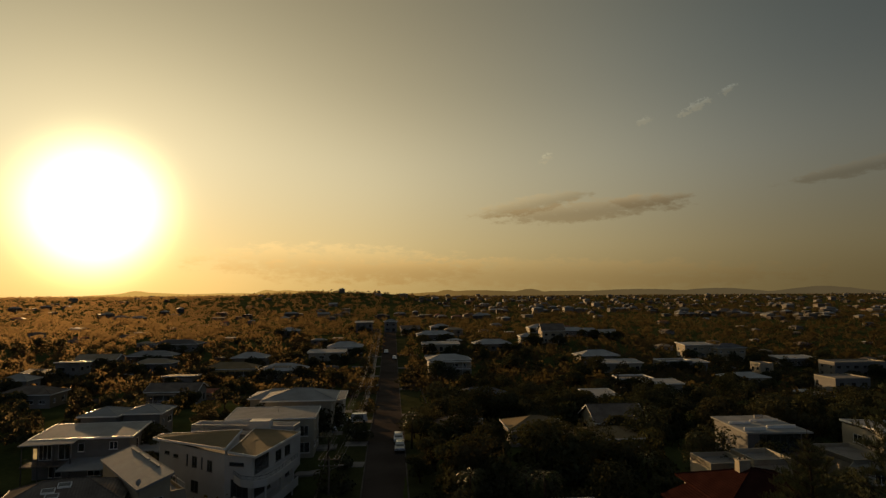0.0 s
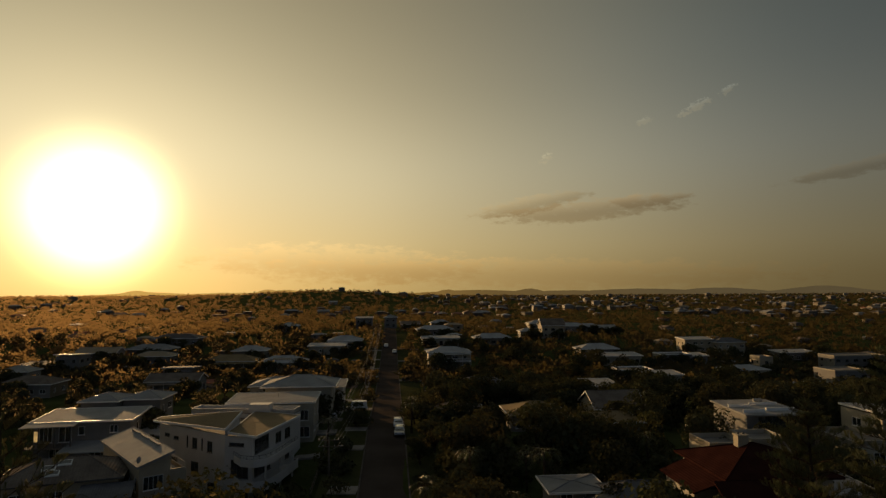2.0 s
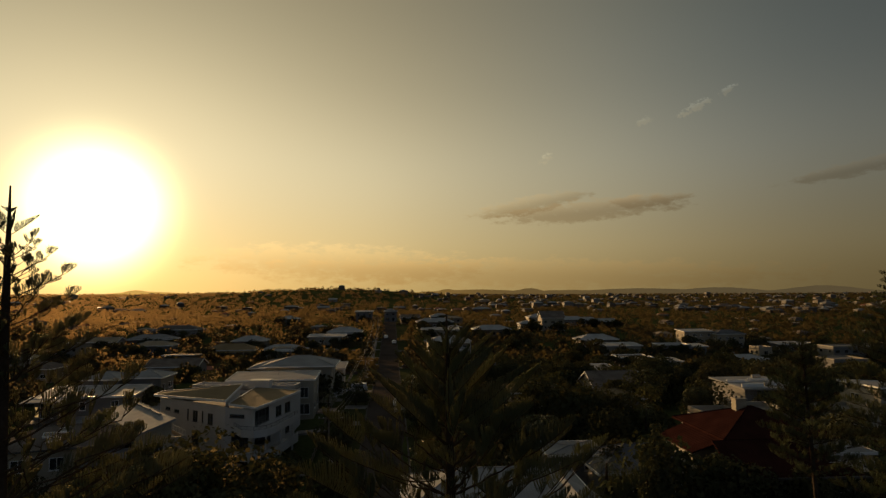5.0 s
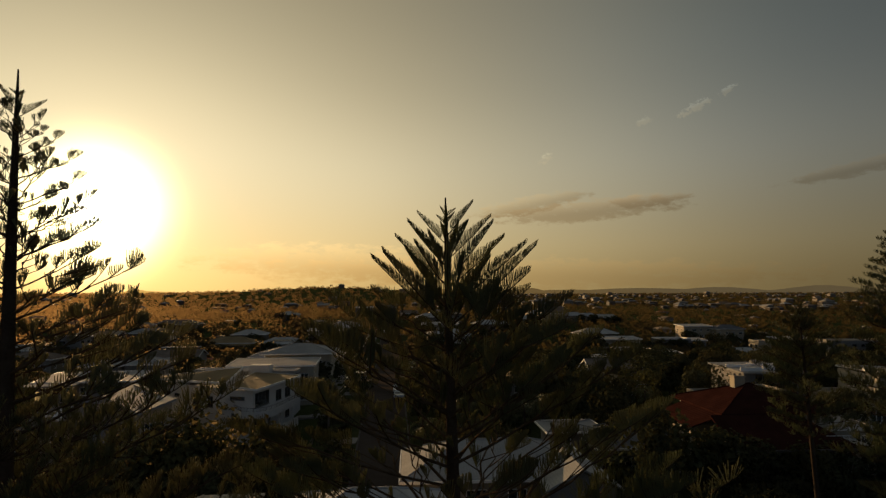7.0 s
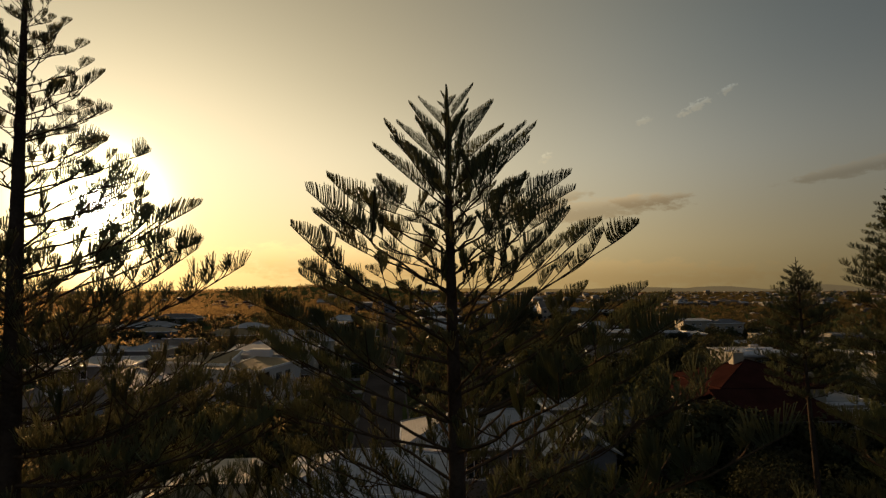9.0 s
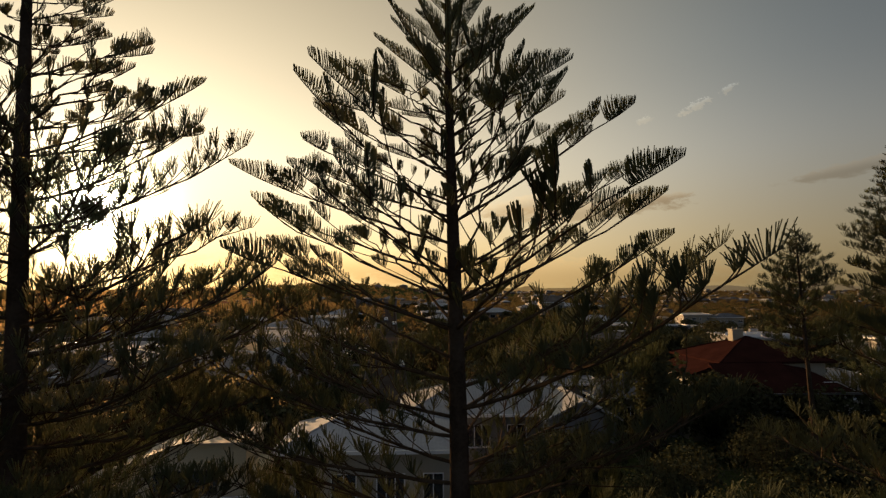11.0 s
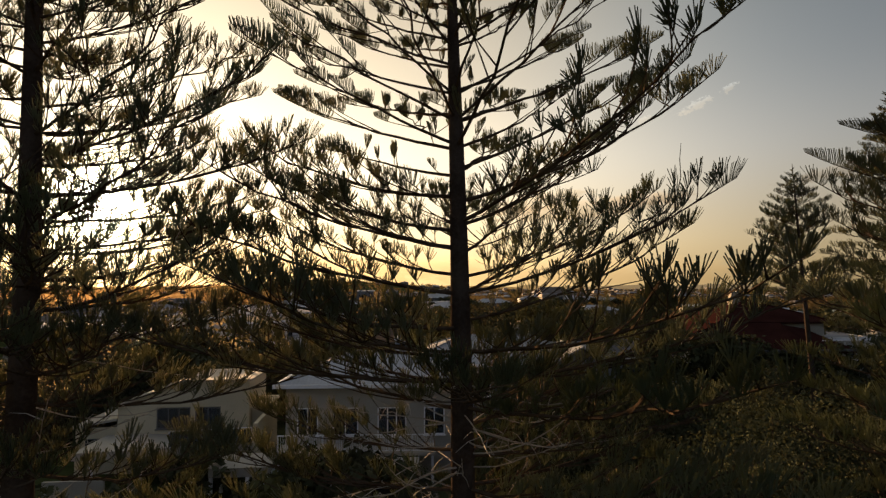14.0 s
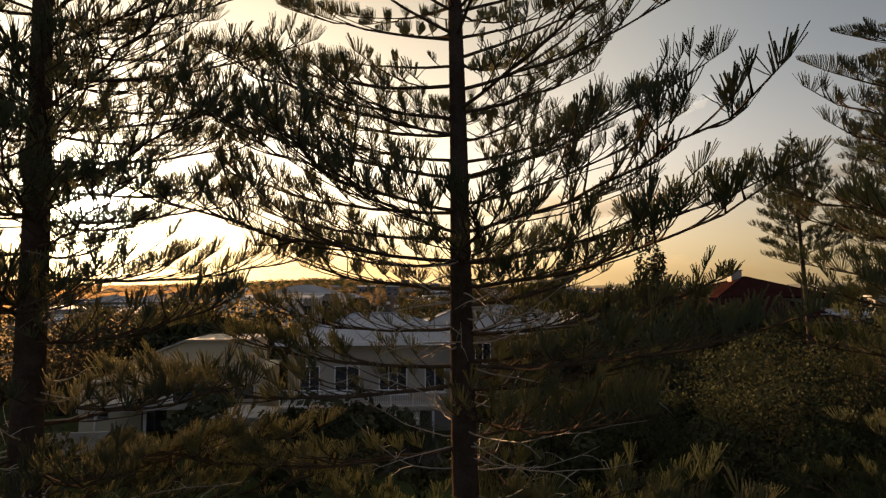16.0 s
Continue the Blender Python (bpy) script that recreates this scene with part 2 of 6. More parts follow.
ROOFS = [(0.0, (0.34, 0.34, 0.33)), (0.18, (0.24, 0.24, 0.24)), (0.34, (0.42, 0.41, 0.38)), (0.5, (0.22, 0.17, 0.13)), (0.62, (0.38, 0.31, 0.22)), (0.76, (0.13, 0.12, 0.12)), (0.86, (0.5, 0.5, 0.48)), (0.95, (0.30, 0.12, 0.08))]
WALLS = [(0.0, (0.19, 0.175, 0.15)), (0.2, (0.28, 0.26, 0.235)), (0.4, (0.21, 0.18, 0.14)), (0.55, (0.155, 0.14, 0.125)), (0.7, (0.20, 0.17, 0.125)), (0.88, (0.13, 0.095, 0.07))]
M = {
    "grass": material("grass", (0.030, 0.040, 0.014), (0.075, 0.085, 0.032), 0.9, 0.05, 1.5, 0.4, space="World", spec=0.0),
    "lawn": material("lawn", (0.036, 0.04, 0.017), (0.064, 0.066, 0.029), 0.9, 0.2, 6.0, 0.3, space="World", spec=0.0),
    "asphalt": material("asphalt", (0.048, 0.04, 0.034), (0.08, 0.066, 0.057), 0.9, 0.12, 8.0, 0.15, spec=0.0, space="World"),
    "concrete": material("concrete", (0.17, 0.16, 0.145), (0.29, 0.27, 0.245), 0.85, 0.4, 9.0, 0.2, space="World", spec=0.0),
    "kerb": material("kerb_stone", (0.07, 0.062, 0.054), (0.14, 0.125, 0.11), 0.9, 0.4, 9.0, 0.2, space="World", spec=0.0),
    "white": material("white_paint", (0.46, 0.45, 0.42), (0.58, 0.57, 0.54), 0.55, 0.35, 10.0, 0.08),
    "cream": material("cream_render", (0.304, 0.275, 0.211), (0.386, 0.351, 0.275), 0.75, 0.3, 12.0, 0.15),
    "beige": material("beige_boards", (0.42, 0.36, 0.23), (0.54, 0.465, 0.305), 0.7, 0.3, 12.0, 0.15),
    "tan_wall": material("tan_render", (0.293, 0.254, 0.185), (0.411, 0.352, 0.254), 0.8, 0.3, 12.0, 0.2),
    "greywall": material("grey_render", (0.135, 0.13, 0.122), (0.205, 0.198, 0.186), 0.8, 0.3, 12.0, 0.2),
    "trim": material("white_trim", (0.68, 0.67, 0.64), (0.82, 0.81, 0.78), 0.4, 0.5, 10.0, 0.05),
    "dark_trim": material("dark_trim", (0.05, 0.05, 0.05), (0.09, 0.085, 0.08), 0.45, 0.5, 10.0, 0.05),
    # darkness of unlit rooms, put into the colour of their floors and ceilings
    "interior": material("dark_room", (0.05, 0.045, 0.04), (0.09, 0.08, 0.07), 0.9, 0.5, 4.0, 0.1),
    "metal_white": material("pale_metal_roof", (0.32, 0.32, 0.31), (0.45, 0.45, 0.44), 0.85, 0.25, 6.0, 0.25, wave=1.3, spec=0.03),
    "metal_pale": material("weathered_metal_roof", (0.238, 0.238, 0.231), (0.364, 0.364, 0.350), 0.85, 0.25, 6.0, 0.25, wave=1.3, spec=0.03),
    "metal_tan": material("tan_metal_roof", (0.2, 0.152, 0.085), (0.27, 0.205, 0.118), 0.85, 0.25, 6.0, 0.25, wave=1.3, spec=0.03),
    "metal_grey": material("grey_metal_roof", (0.20, 0.20, 0.20), (0.31, 0.31, 0.30), 0.85, 0.25, 6.0, 0.25, wave=1.3, spec=0.03),
    "tile_brown": material("brown_roof_tiles", (0.12, 0.10, 0.085), (0.22, 0.185, 0.15), 0.7, 0.4, 5.0, 1.0, wave=0.9, spec=0.0),
    "tile_grey": material("grey_roof_tiles", (0.10, 0.10, 0.105), (0.17, 0.17, 0.175), 0.8, 0.4, 5.0, 0.5, wave=1.1, spec=0.0),
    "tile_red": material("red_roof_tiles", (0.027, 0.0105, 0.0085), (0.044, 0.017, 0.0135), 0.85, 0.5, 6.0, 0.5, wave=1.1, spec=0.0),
    "roof_mix": material("mixed_roofs", None, None, 0.85, 0.3, 5.0, 0.2, wave=1.2, spec=0.12, ramp=ROOFS),
    "wall_mix": material("mixed_walls", None, None, 0.75, 0.3, 10.0, 0.1, ramp=WALLS),
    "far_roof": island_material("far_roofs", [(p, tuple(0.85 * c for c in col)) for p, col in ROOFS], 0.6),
    # WALLS dimmed to 0.45: the shade on far fronts is put into the colour
    "far_wall": island_material("far_walls_shaded", [(p, tuple(0.45 * c for c in col)) for p, col in WALLS], 0.8),
    "bark": material("grey_brown_bark", (0.032, 0.023, 0.017), (0.078, 0.059, 0.044), 0.9, 1.5, 14.0, 0.8, spec=0.0),
    "twig": material("brown_twig", (0.045, 0.032, 0.021), (0.098, 0.071, 0.046), 0.85, 3.0, 20.0, 0.4, spec=0.0),
    "dead": material("bleached_twig", (0.26, 0.22, 0.16), (0.42, 0.37, 0.29), 0.85, 3.0, 20.0, 0.3),
    "needle": material("pine_needles", (0.084, 0.096, 0.056), (0.143, 0.156, 0.096), 0.7, 1.2, 9.0, 0.3, translucent=0.44, vary=0.5, spec=0.0, glow=(1.15, 1.12, 0.75), forward=0.10, through_tint=(0.68, 0.63, 0.45)),
    "leaf": material("leaves", (0.038, 0.042, 0.023), (0.072, 0.076, 0.042), 0.75, 0.35, 3.0, 0.2, translucent=0.12, vary=0.5, spec=0.0, glow=(1.2, 1.15, 0.72), forward=0.025),
    "leaf_olive": material("olive_leaves", (0.050, 0.049, 0.024), (0.083, 0.081, 0.042), 0.75, 0.35, 3.0, 0.2, translucent=0.15, vary=0.5, spec=0.0, glow=(1.2, 1.15, 0.72), forward=0.025),
    # haze put into the woods: warm lifted base, translucence and orange through_tint
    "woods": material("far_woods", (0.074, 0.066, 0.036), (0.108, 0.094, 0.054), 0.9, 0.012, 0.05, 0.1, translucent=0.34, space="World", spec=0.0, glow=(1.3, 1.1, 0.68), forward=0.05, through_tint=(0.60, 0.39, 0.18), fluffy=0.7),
    "palm": material("palm_fronds", (0.045, 0.055, 0.018), (0.10, 0.11, 0.035), 0.5, 0.8, 6.0, 0.2, translucent=0.15, vary=0.4),
    "wood_pole": material("weathered_pole", (0.09, 0.07, 0.05), (0.18, 0.15, 0.12), 0.9, 1.0, 9.0, 0.4),
    "wire": material("wire", (0.14, 0.135, 0.125), (0.24, 0.23, 0.21), 0.6, 1.0, 9.0, 0.0),
    "car_white": material("white_car_paint", (0.66, 0.66, 0.66), (0.76, 0.76, 0.75), 0.2, 0.5, 6.0, 0.0),
    "car_silver": material("silver_car_paint", (0.32, 0.33, 0.34), (0.42, 0.43, 0.44), 0.25, 0.5, 6.0, 0.0, metal=0.6),
    "car_dark": material("dark_car_paint", (0.03, 0.03, 0.035), (0.06, 0.06, 0.065), 0.2, 0.5, 6.0, 0.0),
    "rubber": material("rubber", (0.015, 0.015, 0.015), (0.03, 0.03, 0.03), 0.85, 1.0, 9.0, 0.1),
    "panel": material("solar_panel", (0.012, 0.014, 0.025), (0.03, 0.034, 0.05), 0.2, 1.0, 3.0, 0.0),
    "green_door": material("green_door", (0.12, 0.22, 0.17), (0.18, 0.30, 0.24), 0.5, 0.5, 6.0, 0.05),
    "lamplight": glow_material("lamplit_pane", (1.0, 0.62, 0.22), 0.55),
    "glass": glass_material("window_glass", (0.14, 0.155, 0.165)),
    "mountain": material("hazy_hills", (0.10, 0.085, 0.055), (0.17, 0.14, 0.09), 1.0, 0.002, 0.02, 0.1, space="World"),
}


# ---------- mesh helpers ----------
class Mesh:
    """Collects corners and faces of one part."""

    def __init__(self):
        self.v, self.f = [], []

    def add(self, verts, faces):
        b = len(self.v)
        self.v += [tuple(p) for p in verts]
        self.f += [tuple(b + i for i in f) for f in faces]
        return self

    def box(self, x0, x1, y0, y1, z0, z1):
        return self.add([(x, y, z) for z in (z0, z1) for y in (y0, y1) for x in (x0, x1)],
                        [(0, 2, 3, 1), (4, 5, 7, 6), (0, 1, 5, 4), (2, 6, 7, 3), (0, 4, 6, 2), (1, 3, 7, 5)])

    def slab(self, corners, thick):
        """A plate under the given outline (seen from above, anticlockwise), thick measured straight down."""
        k = len(corners)
        low = [(x, y, z - thick) for x, y, z in corners]
        return self.add(list(corners) + low, [tuple(range(k)), tuple(range(2 * k - 1, k - 1, -1))] + [(i, k + i, k + (i + 1) % k, (i + 1) % k) for i in range(k)])

    def tube(self, pts, radii, sides=6, cap=True):
        pts = [Vector(p) for p in pts]
        b = len(self.v)
        for i, (p, r) in enumerate(zip(pts, radii)):
            t = (pts[min(i + 1, len(pts) - 1)] - pts[max(i - 1, 0)]).normalized()
            a = t.cross(Vector((0.31, 0.87, 0.38) if abs(t.x) > 0.5 else (1, 0.1, 0.05))).normalized()
            c = t.cross(a)
            for k in range(sides):
                w = 2 * math.pi * k / sides
                self.v.append(tuple(p + a * (r * math.cos(w)) + c * (r * math.sin(w))))
        for i in range(len(pts) - 1):
            for k in range(sides):
                q = (k + 1) % sides
                self.f.append((b + i * sides + k, b + i * sides + q, b + (i + 1) * sides + q, b + (i + 1) * sides + k))
        if cap:
            self.f.append(tuple(b + (len(pts) - 1) * sides + k for k in range(sides)))
            self.f.append(tuple(b + k for k in reversed(range(sides))))
        return self

    def weld(self):
        """Joins corners that lie on one another."""
        seen, to, keep = {}, [], []
        for p in self.v:
            k = (round(p[0], 4), round(p[1], 4), round(p[2], 4))
            if k not in seen:
                seen[k] = len(keep)
                keep.append(p)
            to.append(seen[k])
        self.v, self.f = keep, [tuple(to[i] for i in f) for f in self.f]
        return self

    def data(self, name, mat, smooth=False):
        me = bpy.data.meshes.new(name)
        me.from_pydata(self.v, [], self.f)
        me.materials.append(M[mat])
        if smooth:
            me.polygons.foreach_set("use_smooth", [True] * len(me.polygons))
        return me


def part(name, mesh, mat, parent, label="", at=None, smooth=False):
    ob = new(name, mesh if isinstance(mesh, bpy.types.Mesh) else mesh.data(name, mat, smooth))
    ob.parent = parent
    if at is not None:
        ob.matrix_basis = at
    return tagged(ob, label)


def thing(name, label, category, at, group=""):
    ob = new(name)
    ob.matrix_basis = at
    return tagged(ob, label, category, group)


# ---------- ground ----------
GY = [-200, 60, 115, 165, 230, 330, 430, 700, 1000, 1300, 1700, 2500, 4800]
GL = [0.0, 0.5, 2.5, 0.4, 0.3, 6.5, 7.5, 9.0, 16.0, 25.0, 29.0, 26.0, 20.0]
GR = [0.0, 0.5, 2.5, 0.4, 0.3, 5.0, 5.0, 4.0, 6.0, 9.0, 13.0, 20.0, 26.0]


def sig(v):
    return 0.5 + 0.5 * math.tanh(v / 2)


def ground(x, y):
    """The height of the land."""
    side = sig((x - 0.02 * y) / (25 + 0.10 * max(y, 0)))
    z = np.interp(y, GY, GL) * (1 - side) + np.interp(y, GY, GR) * side
    dip = sig((x - 105) / 22) * math.exp(-((y - 250) / 190) ** 2)
    hill = math.exp(-((x + 215) / 230) ** 2 - ((y - 1250) / 260) ** 2)
    gully = 3.6 * sig(-(x + 19) / 4) * math.exp(-((y - 84) / 24) ** 2)
    swell = 1.6 * noise.noise(Vector((x / 310, y / 260, 0.4))) * min(1, max(0, (y - 250) / 300))
    return float(z - gully - 8.5 * dip + 17.0 * hill + swell)


def road_x(y):
    return -1.0 - 0.084 * y


def build_ground():
    ys = [-120, -60, -20] + list(np.arange(0, 440, 10)) + list(np.arange(440, 1000, 40)) + list(np.arange(1000, 2000, 80)) + [2200, 2600, 3200, 4000, 4800]
    us = np.linspace(-1, 1, 97)
    m = Mesh()
    for y in ys:
        half = 160 + 0.95 * max(y, 0)
        for u in us:
            x = half * (0.45 * u + 0.55 * u ** 3)
            m.v.append((x, y, ground(x, y)))
    k = len(us)
    for j in range(len(ys) - 1):
        for i in range(k - 1):
            a = j * k + i
            m.f.append((a, a + 1, a + k + 1, a + k))
    ob = new("ground", m.data("ground", "grass", True))
    return tagged(ob, "dry grass and scrub ground under the suburb", "ground", kind="structure")


def strip(name, y0, y1, off0, off1, lift, mat, label, category, step=6.0):
    """A paved band along the street, from off0 to off1 metres right of its middle."""
    m = Mesh()
    n = int((y1 - y0) / step)
    for i in range(n + 1):
        y = y0 + (y1 - y0) * i / n
        c = road_x(y)
        h = ground(c, y) + lift
        m.v += [(c + off0, y, h), (c + off1, y, h), (c + off0, y, h - 0.5), (c + off1, y, h - 0.5)]
    for i in range(n):
        a = 4 * i
        m.f += [(a, a + 1, a + 5, a + 4), (a, a + 4, a + 6, a + 2), (a + 1, a + 3, a + 7, a + 5)]
    m.f += [(0, 2, 3, 1)]
    return tagged(new(name, m.data(name, mat)), label, category, kind="structure")


build_ground()
strip("road", 30, 395, -3.3, 3.3, 0.10, "asphalt", "straight grey asphalt street running uphill", "road")
for o0, o1 in ((-3.55, -3.3), (3.3, 3.55)):
    strip("kerb", 30, 395, o0, o1, 0.23, "kerb", "worn concrete kerb along the street", "kerb")
for o0, o1 in ((-9.0, -3.55), (3.55, 9.0)):
    strip("verge", 30, 395, o0, o1, 0.18, "lawn", "mown grass verge beside the street", "verge")
for o0, o1 in ((-6.6, -5.4),):
    strip("footpath", 150, 395, o0, o1, 0.22, "concrete", "worn concrete footpath in the verge", "footpath")


def side_road(name, y, x0, x1, wide, label):
    m = Mesh()
    n = 24
    for i in range(n + 1):
        x = x0 + (x1 - x0) * i / n
        yy = y + 0.084 * x
        h = ground(x, yy) + 0.12
        m.v += [(x, yy - wide / 2, h), (x, yy + wide / 2, h), (x, yy - wide / 2, h - 0.4), (x, yy + wide / 2, h - 0.4)]
    for i in range(n):
        a = 4 * i
        m.f += [(a, a + 4, a + 5, a + 1), (a, a + 2, a + 6, a + 4)]
    return tagged(new(name, m.data(name, "asphalt")), label, "road", kind="structure")


side_road("cross_road", 187, -150, -18, 7, "grey asphalt cross street")
side_road("cross_road", 403, -150, 120, 7, "grey asphalt cross street")


def hills():
    """Mountain ridges on the horizon, their haze painted on as an emission."""
    mat = bpy.data.materials.new("painted_haze")
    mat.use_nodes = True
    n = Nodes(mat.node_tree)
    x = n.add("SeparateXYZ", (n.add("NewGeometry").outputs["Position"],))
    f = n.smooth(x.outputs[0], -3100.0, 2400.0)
    # sunward glow painted in: bright orange at the left, dim brown at the right
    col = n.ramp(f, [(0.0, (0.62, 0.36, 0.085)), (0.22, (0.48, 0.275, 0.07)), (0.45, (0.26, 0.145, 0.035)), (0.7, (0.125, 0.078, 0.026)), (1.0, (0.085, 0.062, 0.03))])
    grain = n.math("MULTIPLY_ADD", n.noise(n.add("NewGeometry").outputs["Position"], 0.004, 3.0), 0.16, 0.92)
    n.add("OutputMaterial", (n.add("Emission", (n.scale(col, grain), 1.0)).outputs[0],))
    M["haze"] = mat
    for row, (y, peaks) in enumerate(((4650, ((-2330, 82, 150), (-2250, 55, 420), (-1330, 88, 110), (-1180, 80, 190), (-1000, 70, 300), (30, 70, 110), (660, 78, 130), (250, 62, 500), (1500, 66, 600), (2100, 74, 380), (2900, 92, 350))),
                                      (4350, ((-1500, 40, 500), (300, 46, 300), (900, 44, 400), (1900, 48, 300), (2700, 60, 300))))):
        m = Mesh()
        for i in range(161):
            px = -3600 + 45 * i
            h = 34 + max(a * math.exp(-((px - c) / w) ** 2) * 0.55 for c, a, w in peaks) + 2.5 * noise.noise(Vector((px / 90, row * 7.0, 0))) + 1.2 * noise.noise(Vector((px / 28, row, 3)))
            m.v += [(px, y, h), (px, y - 10, -5), (px, y + 160, -5)]
        for i in range(160):
            a = 3 * i
            m.f += [(a, a + 1, a + 4, a + 3), (a, a + 3, a + 5, a + 2)]
        tagged(new("backdrop", m.data("backdrop", "haze", True)), "mountain ridge on the horizon with painted orange-brown haze", "mountain", kind="structure")


hills()


# ---------- houses ----------
HOMES = []


def wall_mesh(w, h, t, holes):
    """A wall from x = -w/2 to w/2, its outer face at y = 0 and thickness t behind it, with openings (x0, x1, z0, z1) right through."""
    xs = sorted({-w / 2, w / 2, *(a for o in holes for a in o[:2])})
    zs = sorted({0.0, h, *(a for o in holes for a in o[2:])})
    m = Mesh()
    for i in range(len(xs) - 1):
        z_from = None
        for j in range(len(zs) - 1):
            cx, cz = (xs[i] + xs[i + 1]) / 2, (zs[j] + zs[j + 1]) / 2
            solid = not any(o[0] < cx < o[1] and o[2] < cz < o[3] for o in holes)
            if solid and z_from is None:
                z_from = zs[j]
            if z_from is not None and (not solid or j == len(zs) - 2):
                m.box(xs[i], xs[i + 1], 0, t, z_from, zs[j + 1] if solid else zs[j])
                z_from = None
    return m.weld()


def window_in(parent, at, o, frame_mat="trim", bars=1, rail=False, t=0.18):
    """A framed, glazed window in the opening o of a wall."""
    x0, x1, z0, z1 = o
    b = 0.07
    panes = []
    for i in range(bars + 1):
        a, c = x0 + b + (x1 - x0 - 2 * b) * i / (bars + 1), x0 + b + (x1 - x0 - 2 * b) * (i + 1) / (bars + 1)
        panes.append((a + (0.03 if i else 0), c - (0.03 if i < bars else 0), z0 + b, z1 - b))
    cx = (x0 + x1) / 2
    m = wall_mesh(x1 - x0, z1 - z0, 0.07, [(p - cx, q - cx, u - z0, v - z0) for p, q, u, v in panes])
    m.v = [(x + cx, y + 0.02, z + z0) for x, y, z in m.v]
    win = part("window", m, frame_mat, parent, at=at)
    part("pane", Mesh().box(x0 + b, x1 - b, 0.05, 0.062, z0 + b, z1 - b), "glass", win)
    part("sill", Mesh().box(x0 - 0.08, x1 + 0.08, -0.07, 0.05, z0 - 0.07, z0 - 0.002), frame_mat, win)
    return win


def roof_parts(house, kind, w, d, z, pitch, over, mat, trim, dx=0.0, dy=0.0, flip=1):
    """A roof over a w by d block whose wall tops are at z."""
    W, D = w / 2 + over, d / 2 + over
    r, f = Mesh(), Mesh()
    th = 0.14
    if kind in ("hip", "gable"):
        along = W >= D
        a, b = (W, D) if along else (D, W)
        rise = pitch * b
        run = a - b if kind == "hip" else a
        def pt(u, v, q):
            return (u + dx, v + dy, q) if along else (v + dx, -u + dy, q)
        r0, r1 = pt(-run, 0, z + rise), pt(run, 0, z + rise)
        c = [pt(-a, -b, z), pt(a, -b, z), pt(a, b, z), pt(-a, b, z)]
        r.slab([c[0], c[1], r1, r0], th).slab([c[2], c[3], r0, r1], th)
        if kind == "hip":
            if run > 0.05:
                r.slab([c[1], c[2], r1], th).slab([c[3], c[0], r0], th)
            else:
                r.slab([c[1], c[2], r1], th).slab([c[3], c[0], r0], th)
        roof = part("roof", r, mat, house)
        cap = Mesh()
        ends = [(r0, r1)] + ([(c[0], r0), (c[3], r0), (c[1], r1), (c[2], r1)] if kind == "hip" else [])
        for p, q in ends:
            if (Vector(q) - Vector(p)).length > 0.1:
                cap.tube([Vector(p) + Vector((0, 0, 0.02)), Vector(q) + Vector((0, 0, 0.02))], [0.09, 0.09], 5)
        part("ridge_cap", cap, mat, roof)
        if kind == "gable":
            for s in (-1, 1):
                g = Mesh()
                u = s * (a - over)
                tri = [pt(u, -(b - over), z - th - 0.01), pt(u, b - over, z - th - 0.01), pt(u, 0, z + rise - pitch * over * 0.3 - th - 0.02)]
                u2 = s * (a - over - 0.15)
                tri2 = [pt(u2, -(b - over), z - th - 0.01), pt(u2, b - over, z - th - 0.01), pt(u2, 0, z + rise - pitch * over * 0.3 - th - 0.02)]
                g.add(tri + tri2, [(0, 1, 2), (5, 4, 3), (0, 3, 4, 1), (1, 4, 5, 2), (2, 5, 3, 0)])
                part("gable_wall", g, house["wall_mat"], house)
                bb = Mesh()
                for v in (-1, 1):
                    bb.slab([pt(s * a, v * b, z + 0.03), pt(s * (a + 0.05), v * b, z + 0.03), pt(s * (a + 0.05), 0, z + rise + 0.03), pt(s * a, 0, z + rise + 0.03)], 0.24)
                part("bargeboard", bb, trim, roof)
        sides = [(-W, W, -D - 0.09, -D), (-W, W, D, D + 0.09)] if along else [(-W - 0.09, -W, -D, D), (W, W + 0.09, -D, D)]
        if kind == "hip":
            sides = [(-W - 0.09, W + 0.09, -D - 0.09, -D), (-W - 0.09, W + 0.09, D, D + 0.09), (-W - 0.09, -W, -D, D), (W, W + 0.09, -D, D)]
        for x0, x1, y0, y1 in sides:
            part("gutter", Mesh().box(x0 + dx, x1 + dx, y0 + dy, y1 + dy, z - 0.2, z + 0.02), trim, roof)
    elif kind == "skillion":
        # one slope, rising along y (flip 1), -y (-1), x (2) or -x (-2)
        def h(x, y):
            return z + pitch * ((y + D) if flip == 1 else (D - y) if flip == -1 else (x + W) if flip == 2 else (W - x))
        c = [(-W, -D), (W, -D), (W, D), (-W, D)]
        roof = part("roof", r.slab([(x + dx, y + dy, h(x, y)) for x, y in c], 0.16), mat, house)
        for i in range(4):
            (xa, ya), (xb, yb) = c[i], c[(i + 1) % 4]
            nx, ny = (yb - ya), -(xb - xa)
            k = 0.08 / math.hypot(nx, ny)
            nx, ny = nx * k, ny * k
            f.slab([(xa + dx, ya + dy, h(xa, ya) + 0.04), (xa + nx + dx, ya + ny + dy, h(xa, ya) + 0.04), (xb + nx + dx, yb + ny + dy, h(xb, yb) + 0.04), (xb + dx, yb + dy, h(xb, yb) + 0.04)], 0.3)
        part("fascia", f, trim, roof)
    else:
        roof = part("roof", r.box(-w / 2 + dx, w / 2 + dx, -d / 2 + dy, d / 2 + dy, z - 0.12, z + 0.06), mat, house)
